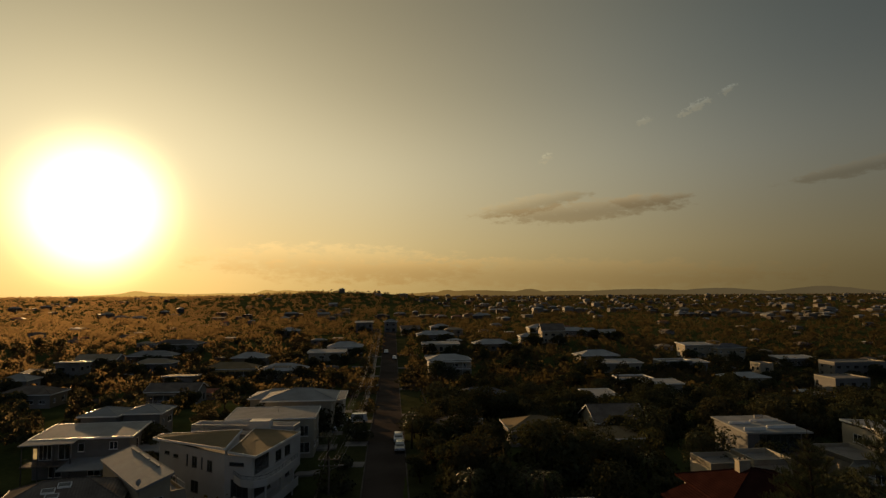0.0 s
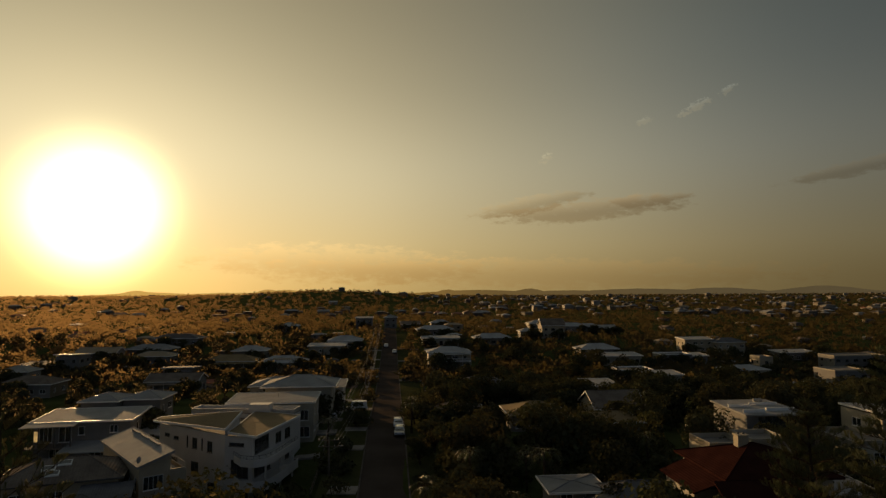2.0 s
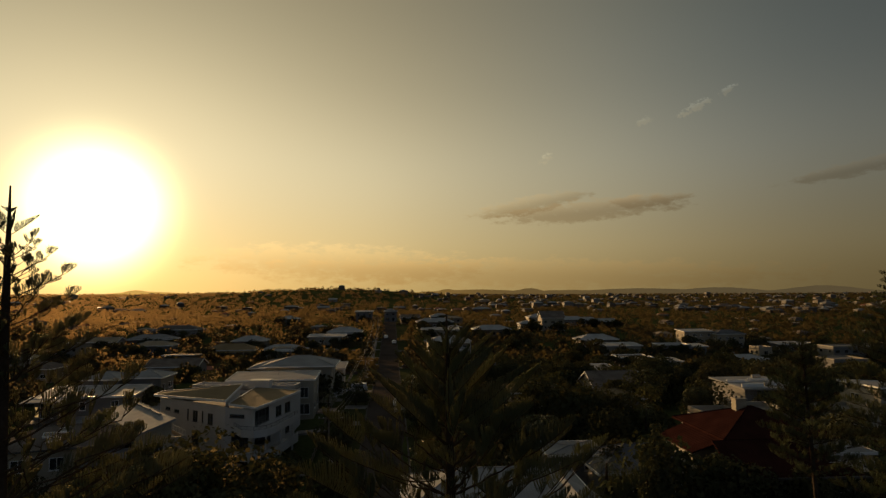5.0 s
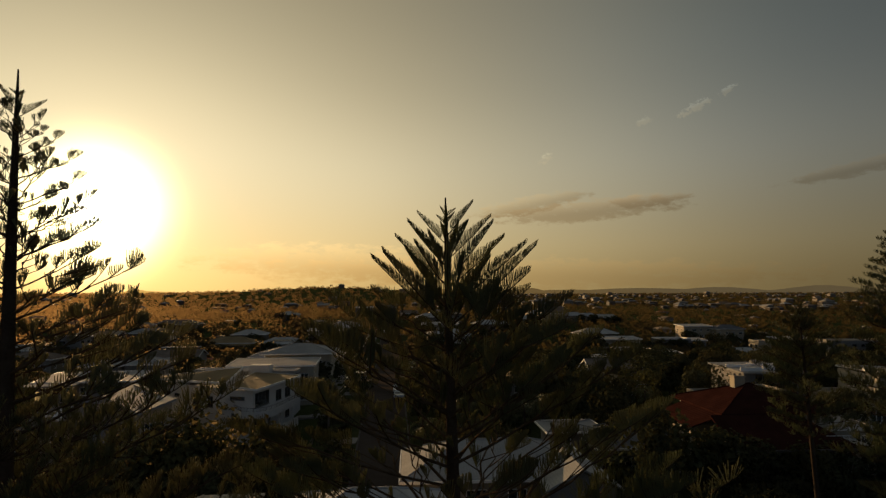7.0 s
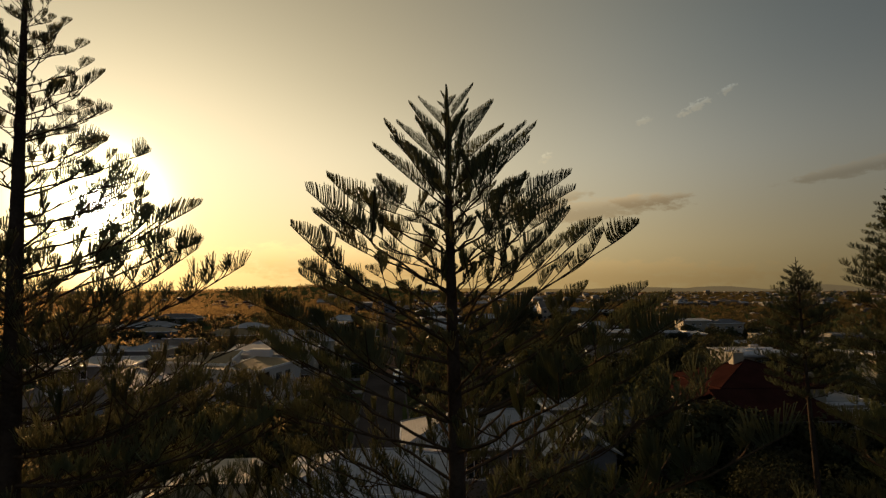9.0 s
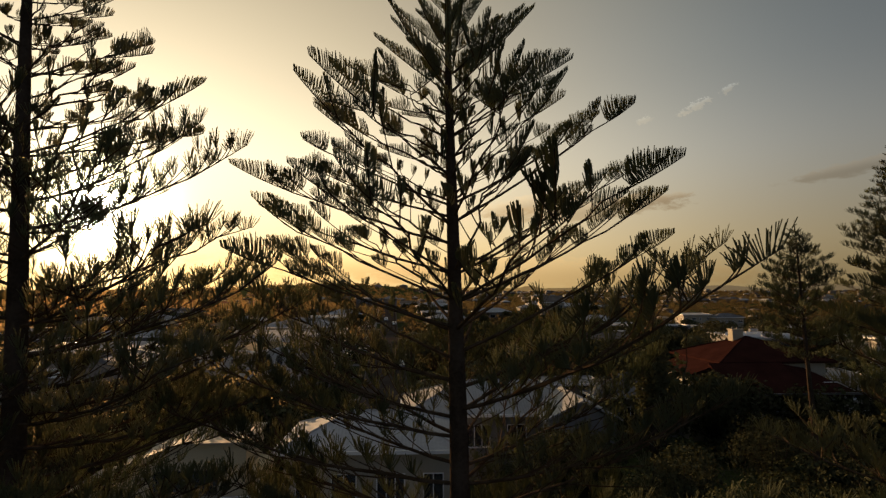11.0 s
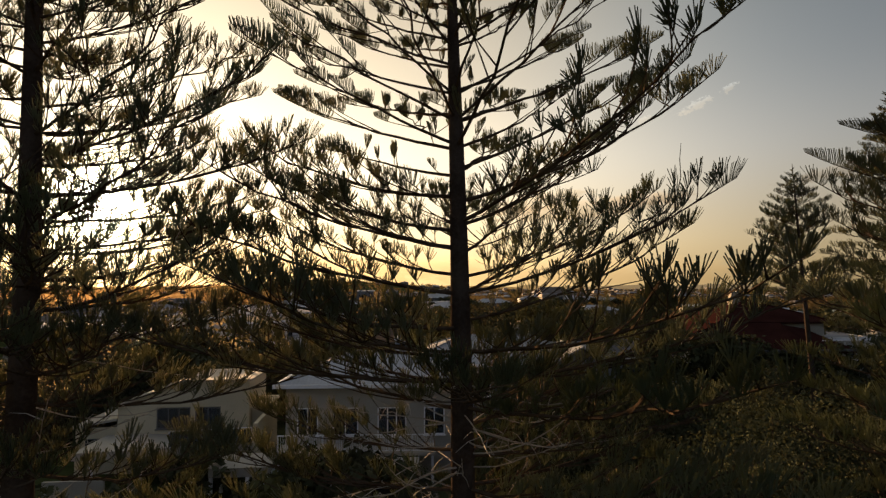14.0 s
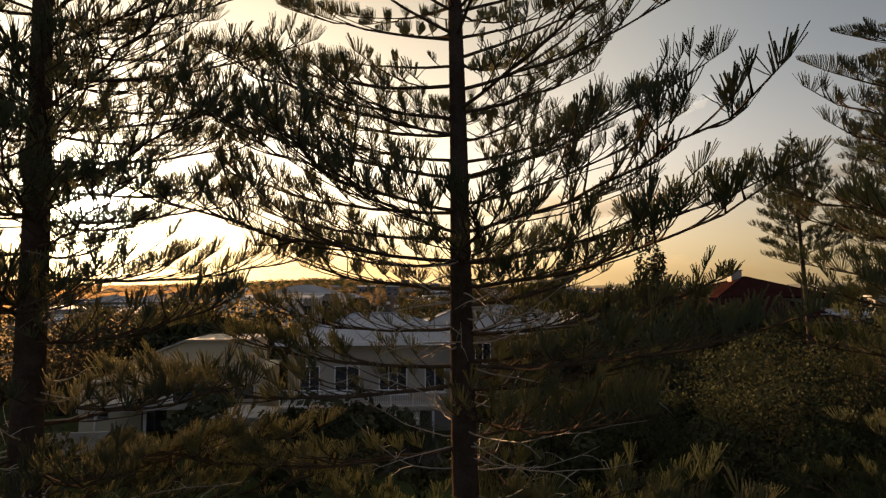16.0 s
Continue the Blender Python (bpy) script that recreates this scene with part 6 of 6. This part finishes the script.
    # planting in front of the houses further off
    for a, b, w, d in list(HOMES):
        if b > 115:
            for k in range(5):
                x, y = a + rng.uniform(-0.65, 0.65) * w, b - d / 2 - rng.uniform(1.0, 5.0)
                if abs(x - road_x(y)) > 6:
                    plant("mid" if k > 2 else "small", x, y, rng, rng.uniform(0.5, 0.72) if k > 2 else rng.uniform(1.0, 1.6))
    for x, y, f in ((-27, 70, 0.95), (-2.2, 70, 0.95), (3.3, 80, 0.9), (-31, 72, 0.8), (16, 62, 0.9)):
        plant("palm", x, y, rng, f)
    # trees along the open ground behind the nearer houses
    for x, y, f in ((-80, 118, 0.5), (-88, 126, 0.55), (-76, 132, 0.5), (-96, 140, 0.6), (-70, 140, 0.45), (-62, 138, 0.5), (-82, 150, 0.55), (-92, 158, 0.5), (-66, 152, 0.5), (-54, 140, 0.45), (-48, 150, 0.5), (-58, 164, 0.5), (-44, 168, 0.5), (-100, 170, 0.5), (-84, 112, 0.4), (-74, 122, 0.4), (-50, 132, 0.4), (-88, 184, 0.5), (-62, 190, 0.5)):
        if free(x, y, 1.0):
            plant("mid", x, y, rng, 1.35 * f)
    spots = 0
    while spots < 195:
        y = 120 + 190 * rng.random() ** 0.8
        x = rng.uniform(-0.78, 0.78) * y
        if free(x, y, 1.6):
            plant("mid", x, y, rng, rng.uniform(0.45, 0.75) if x < road_x(y) else rng.uniform(0.5, 0.9))
            spots += 1


fill()


def far_house(rng, kind, storeys, windows=True):
    """A small house for the distance."""
    h = thing("house", "small distant house with a pale roof among trees", "house", Matrix.Identity(4), "distant houses")
    w, d, top = rng.uniform(10, 16), rng.uniform(8, 10), 2.9 * storeys + 0.9
    part("wall", Mesh().box(-w / 2, w / 2, -d / 2, d / 2, -0.8, top), "wall_mix", h)
    W, D = w / 2 + 0.5, d / 2 + 0.5
    m = Mesh()
    rise = 0.34 * D
    if kind == "flat":
        m.box(-W, W, -D, D, top + 0.01, top + 0.4)
    else:
        run = W - D if kind == "hip" else W
        c = [(-W, -D, top + 0.16), (W, -D, top + 0.16), (W, D, top + 0.16), (-W, D, top + 0.16), (-run, 0, top + rise), (run, 0, top + rise), (-W, -D, top + 0.01), (W, -D, top + 0.01), (W, D, top + 0.01), (-W, D, top + 0.01)]
        m.add(c, [(0, 1, 5, 4), (2, 3, 4, 5), (1, 2, 5), (3, 0, 4), (0, 6, 7, 1), (1, 7, 8, 2), (2, 8, 9, 3), (3, 9, 6, 0), (6, 9, 8, 7)])
    part("roof", m, "roof_mix", h)
    for s in range(storeys if windows else 0):
        for i in range(2):
            x = -w / 4 + i * w / 2 + rng.uniform(-0.6, 0.6)
            win = part("window", Mesh().box(x - 0.9, x + 0.9, -d / 2 - 0.03, -d / 2 - 0.002, s * 2.9 + 1.0, s * 2.9 + 2.4), "glass", h)
    return h


def distance():
    rng = random.Random(41)
    shapes = (("hip", 1), ("gable", 1), ("hip", 2), ("hip", 1), ("flat", 1), ("hip", 1))
    kinds = [far_house(rng, k, s) for k, s in shapes] + [far_house(rng, k, s, False) for k, s in shapes]
    used = [False] * len(kinds)
    for i in range(300):
        near = i < 95
        y = rng.uniform(165, 520) if near else 520 * (2700 / 520) ** (rng.random() ** 0.8)
        u = rng.uniform(-0.72, 0.76)
        if u < -0.2 and rng.random() < (0.35 if near else 0.88):
            continue
        x = u * y
        if not free(x, y, 7) or abs(x - road_x(y)) < 13:
            continue
        k = rng.randrange(6) + (0 if y < 620 else 6)
        f = (0.72 if near else 0.85) + max(0, y - 1200) / 3000
        at = pose(x, y, ground(x, y) - 0.9, 0, 0, 4.8 + rng.choice((0, 90, 0, rng.uniform(-30, 30)))) @ Matrix.Diagonal((f, f, f, 1))
        if used[k]:
            copy_thing(kinds[k], at)
        else:
            kinds[k].matrix_basis, used[k] = at, True
        HOMES.append((x, y, 9, 7))

    # the far suburb: hundreds of small roofs, past counting
    walls, tops = Mesh(), Mesh()
    count = 0
    while count < 400:
        y = 560 * (3000 / 560) ** rng.random()
        u = rng.uniform(-0.70, 0.80)
        # the wooded slope towards the sun holds few houses
        if u < -0.12 and rng.random() < 0.72 + 0.2 * (y > 900):
            continue
        x = u * y
        if 0.05 < noise.noise(Vector((x / 170, y / 260, 2.2))) or not free(x, y, 4):
            continue
        w, d, h = rng.uniform(7, 14), rng.uniform(6, 9), rng.choice((2.4, 2.6, 2.8, 4.6))
        m = pose(x, y, ground(x, y) - 0.2 + y / 1400, 0, 0, 4.8 + rng.choice((0, 90, rng.uniform(-35, 35))))
        a, b, rise = w / 2, d / 2, rng.choice((0.25, 1.5, 1.9))
        run = a - b * 0.9 if rise > 1 else a * 0.98
        low = [(-a, -b), (a, -b), (a, b), (-a, b)]
        walls.add([m @ Vector((px, py, z)) for z in (-2.5, h) for px, py in low], [(0, 1, 5, 4), (1, 2, 6, 5), (2, 3, 7, 6), (3, 0, 4, 7)])
        k = 1.06
        tops.add([m @ Vector((px * k, py * k, h)) for px, py in low] + [m @ Vector((-run, 0, h + rise)), m @ Vector((run, 0, h + rise))],
                 [(0, 1, 5, 4), (2, 3, 4, 5), (1, 2, 5), (3, 0, 4), (3, 2, 1, 0)])
        count += 1
    for name, mesh, mat, label in (("distant_walls", walls, "far_wall", "dimmed walls of the far suburb"), ("distant_roofs", tops, "far_roof", "pale and dark roofs of the far suburb")):
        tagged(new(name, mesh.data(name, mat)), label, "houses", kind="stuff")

    # woods: thousands of ragged clumps of foliage
    r = np.random.default_rng(9)
    n = 11500
    y = 185 * (3600 / 185) ** r.random(n)
    x = r.uniform(-0.8, 0.8, n) * y
    keep = np.array([free(a, b, 2.0 if b < 300 else 0.3) for a, b in zip(x, y)])
    x, y = x[keep], y[keep]
    n = len(x)
    z = np.array([ground(a, b) for a, b in zip(x, y)])
    size = r.uniform(0.6, 1.25, n) * (3.0 + np.clip((y - 300) / 500, 0, 4))
    tall = r.uniform(0.55, 1.25, n) * (3.7 + np.clip((y - 300) / 500, 0, 4))
    tall[r.random(n) < 0.03] *= 1.5
    q = 32
    d = r.normal(size=(n, q, 3))
    d[..., 2] = np.abs(d[..., 2])
    d /= np.linalg.norm(d, axis=2, keepdims=True)
    c = np.stack([x, y, z], 1)[:, None, :] + d * np.stack([size, size, tall], 1)[:, None, :] * r.uniform(0.55, 1.0, (n, q, 1))
    e1 = r.normal(size=(n, q, 3))
    nrm = d + 0.8 * r.normal(size=(n, q, 3))
    nrm[..., 2] *= 0.35
    a = np.cross(nrm, e1)
    a /= np.linalg.norm(a, axis=2, keepdims=True)
    b = np.cross(nrm, a)
    b /= np.linalg.norm(b, axis=2, keepdims=True)
    s = (size[:, None, None] * r.uniform(0.11, 0.25, (n, q, 1)))
    w = s * r.uniform(0.45, 0.85, (n, q, 1))
    v = np.stack([c - a * s, c - b * w, c + a * s, c + b * w], 2).reshape(-1, 3)
    k = n * q
    me = bpy.data.meshes.new("woods")
    me.vertices.add(4 * k)
    me.vertices.foreach_set("co", v.ravel())
    me.loops.add(4 * k)
    me.loops.foreach_set("vertex_index", np.arange(4 * k))
    me.polygons.add(k)
    me.polygons.foreach_set("loop_start", np.arange(0, 4 * k, 4))
    me.update()
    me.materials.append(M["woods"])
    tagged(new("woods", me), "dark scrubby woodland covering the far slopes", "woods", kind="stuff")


distance()


# ---------- street: poles, wires, cars, drives ----------
def pole(x, y, top, arms=2):
    z = ground(x, y)
    p = thing("power_pole", "weathered timber power pole with crossarms", "pole", pose(x, y, z, 0, 0, 4.8), "power poles")
    part("post", Mesh().tube([(0, 0, -0.5), (0, 0, top - z)], [0.17, 0.11], 8), "wood_pole", p)
    for k in range(arms):
        h = top - z - 0.35 - 0.9 * k
        arm = part("crossarm", Mesh().box(-1.5, 1.5, -0.19, -0.09, h - 0.06, h + 0.06), "wood_pole", p)
        for x0 in (-1.4, -0.8, 0.8, 1.4):
            part("insulator", Mesh().tube([(x0, -0.14, h + 0.06), (x0, -0.14, h + 0.2)], [0.05, 0.035], 6), "trim", arm)
    part("lamp_arm", Mesh().tube([(0, 0, top - z - 1.9), (1.6, -0.1, top - z - 1.2)], [0.03, 0.03], 5).box(1.5, 2.1, -0.2, 0.0, top - z - 1.25, top - z - 1.13), "metal_grey", p)
    return [Vector((x + math.cos(radians(4.8)) * a, y + math.sin(radians(4.8)) * a, top - 0.2 - 0.9 * k)) for k in range(arms) for a in ((-1.4, -0.8, 0.8, 1.4) if k == 0 else (-1.4, 1.4))]


def wires(a, b):
    for p, q in zip(a, b):
        pts = [p.lerp(q, i / 10) - Vector((0, 0, 1.3 * 4 * (i / 10) * (1 - i / 10))) for i in range(11)]
        tagged(new("power_line", Mesh().tube(pts, [0.018] * 11, 3).data("power_line", "wire")), "thin sagging overhead power line", "wire", "power lines")


ends = [pole(-16.6, 90, 6.9), pole(-20.2, 160, 7.8), pole(-26.5, 232, 8.4), pole(-33.0, 310, 13.5)]
for a_, b_ in zip(ends, ends[1:]):
    wires(a_, b_)


def car(x, y, yaw, paint, label, van=False):
    z = ground(x, y) + (0.11 if abs(x - road_x(y)) < 3.4 else 0.2)
    c = thing("car", label, "car", pose(x, y, z, 0, 0, yaw), "parked cars")
    L, W, H = (4.8, 1.86, 2.0) if van else (4.5, 1.78, 1.46)
    prof = [(-L / 2, 0.35), (-L / 2 + 0.02, 0.75), (-L / 2 + 0.2, 1.0 if van else 0.92)] + ([(-L / 2 + 0.25, H), (L / 2 - 1.3, H)] if van else [(-L / 2 + 0.75, H), (L / 2 - 1.9, H)]) + [(L / 2 - 0.95, 0.95), (L / 2 - 0.1, 0.78), (L / 2, 0.5), (L / 2 - 0.03, 0.32)]
    m = Mesh()
    k = len(prof)
    for s in (-1, 1):
        for px, pz in prof:
            tuck = 0.16 if pz > 1.05 else 0.0
            m.v.append((s * (W / 2 - tuck), px, pz))
    m.f = [tuple(range(k))[::-1], tuple(range(k, 2 * k))] + [(i, (i + 1) % k, k + (i + 1) % k, k + i) for i in range(k)]
    part("body", m, paint, c)
    hi, lo = H - 0.12, 1.0
    for s in (-1, 1):
        xw = s * (W / 2 - 0.075)
        part("side_window", Mesh().add([(xw + s * 0.085, -L / 2 + 0.9, lo), (xw + s * 0.085, L / 2 - 1.4, lo), (xw - s * 0.06, L / 2 - 2.0, hi), (xw - s * 0.06, -L / 2 + 1.0, hi), (xw - s * 0.1, -L / 2 + 0.9, lo), (xw - s * 0.1, L / 2 - 1.4, lo)], [(0, 1, 2, 3), (0, 4, 5, 1), (3, 2, 5, 4)]), "glass", c)
        for wy in (-L / 2 + 0.85, L / 2 - 0.85):
            t = part("wheel", Mesh().tube([(s * (W / 2 - 0.2), wy, 0.32), (s * (W / 2 + 0.01), wy, 0.32)], [0.32, 0.32], 14), "rubber", c)
            part("rim", Mesh().tube([(s * (W / 2 - 0.01), wy, 0.32), (s * (W / 2 + 0.02), wy, 0.32)], [0.2, 0.18], 10), "car_silver", t)
        part("headlight", Mesh().box(s * W / 2 * 0.62 - 0.17, s * W / 2 * 0.62 + 0.17, L / 2 - 0.1, L / 2 + 0.005, 0.58, 0.72), "glass", c)
        part("tail_light", Mesh().box(s * W / 2 * 0.72 - 0.13, s * W / 2 * 0.72 + 0.13, -L / 2 - 0.015, -L / 2 + 0.05, 0.7, 0.88), "tile_red", c)
    a0, a1 = L / 2 - 0.95, L / 2 - (1.3 if van else 1.9)
    part("windscreen", Mesh().slab([(-W / 2 + 0.2, a0 + 0.03, lo + 0.02), (W / 2 - 0.2, a0 + 0.03, lo + 0.02), (W / 2 - 0.24, a1 + 0.08, hi), (-W / 2 + 0.24, a1 + 0.08, hi)][::-1], 0.02), "glass", c)
    b0, b1 = -L / 2 + (0.2 if van else 0.2), -L / 2 + (0.25 if van else 0.75)
    part("rear_window", Mesh().slab([(-W / 2 + 0.2, b0 - 0.03, lo + 0.02), (W / 2 - 0.2, b0 - 0.03, lo + 0.02), (W / 2 - 0.24, b1 - 0.06, hi), (-W / 2 + 0.24, b1 - 0.06, hi)], 0.02), "glass", c)
    return c


def on_street(y, off):
    return road_x(y) + off, y


car(*on_street(119, 2.3), 184.8, "car_white", "white hatchback parked at the kerb")
car(*on_street(112, 2.5), 182, "car_silver", "silver saloon parked at the kerb")
car(*on_street(286, -1.5), 184.8, "car_white", "white car driving along the street")
car(*on_street(268, 2.2), 184.8, "car_white", "white car parked at the kerb")
car(*on_street(140, -6.8), 95, "car_white", "white van on a driveway", True)
car(*on_street(128, -11.5), 20, "car_silver", "silver car in a front yard")
car(*on_street(196, 6.5), 95, "car_dark", "dark car in a driveway")
for y_, x_, n_ in ((232, -118, "car_white"), (236, -112, "car_silver"), (240, -96, "car_white"), (244, -88, "car_dark"), (238, -92, "car_white")):
    car(x_, y_, 100, n_, "car parked outside distant houses")


def drive(y, o0, o1, wide):
    x0, x1 = road_x(y) + o0, road_x(y) + o1
    m = Mesh()
    for i in range(7):
        x = x0 + (x1 - x0) * i / 6
        h = max(ground(x, y) + 0.06, ground(road_x(y), y) + 0.235 if abs(x - road_x(y)) < 9.05 else -99)
        m.v += [(x, y - wide / 2, h), (x, y + wide / 2, h), (x, y - wide / 2, h - 0.4), (x, y + wide / 2, h - 0.4)]
    for i in range(6):
        a = 4 * i
        m.f += [(a, a + 4, a + 5, a + 1) if x1 > x0 else (a, a + 1, a + 5, a + 4), (a, a + 2, a + 6, a + 4), (a + 1, a + 5, a + 7, a + 3)]
    return tagged(new("driveway", m.data("driveway", "concrete")), "pale concrete driveway across the verge", "driveway", kind="structure")


for y_ in (84, 104, 116, 128, 141, 158, 205, 228, 250, 275):
    drive(y_, -3.55, -15, 3.4)
for y_ in (150, 196, 215, 246, 280):
    drive(y_, 3.55, 13, 3.4)


def fence(y0, y1, off):
    """A low timber fence along the front of the yards."""
    n = int((y1 - y0) / 2.2)
    pts = [Vector((road_x(y) + off, y, ground(road_x(y) + off, y) + 0.05)) for y in (y0 + (y1 - y0) * i / n for i in range(n + 1))]
    f = thing("fence", "low weathered timber fence along front yards", "fence", Matrix.Identity(4), "front fences")
    for p in pts:
        part("post", Mesh().box(p.x - 0.06, p.x + 0.06, p.y - 0.06, p.y + 0.06, p.z - 0.4, p.z + 1.15), "wood_pole", f)
    for h in (0.4, 0.95):
        part("rail", Mesh().tube([p + Vector((0.08, 0, h)) for p in pts], [0.045] * len(pts), 4), "wood_pole", f)


fence(86, 103, -10.2)
fence(106, 115, -10.4)
fence(118, 127, -10.4)
fence(160, 190, -10.4)
fence(152, 194, 10.2)
fence(200, 214, 10.2)
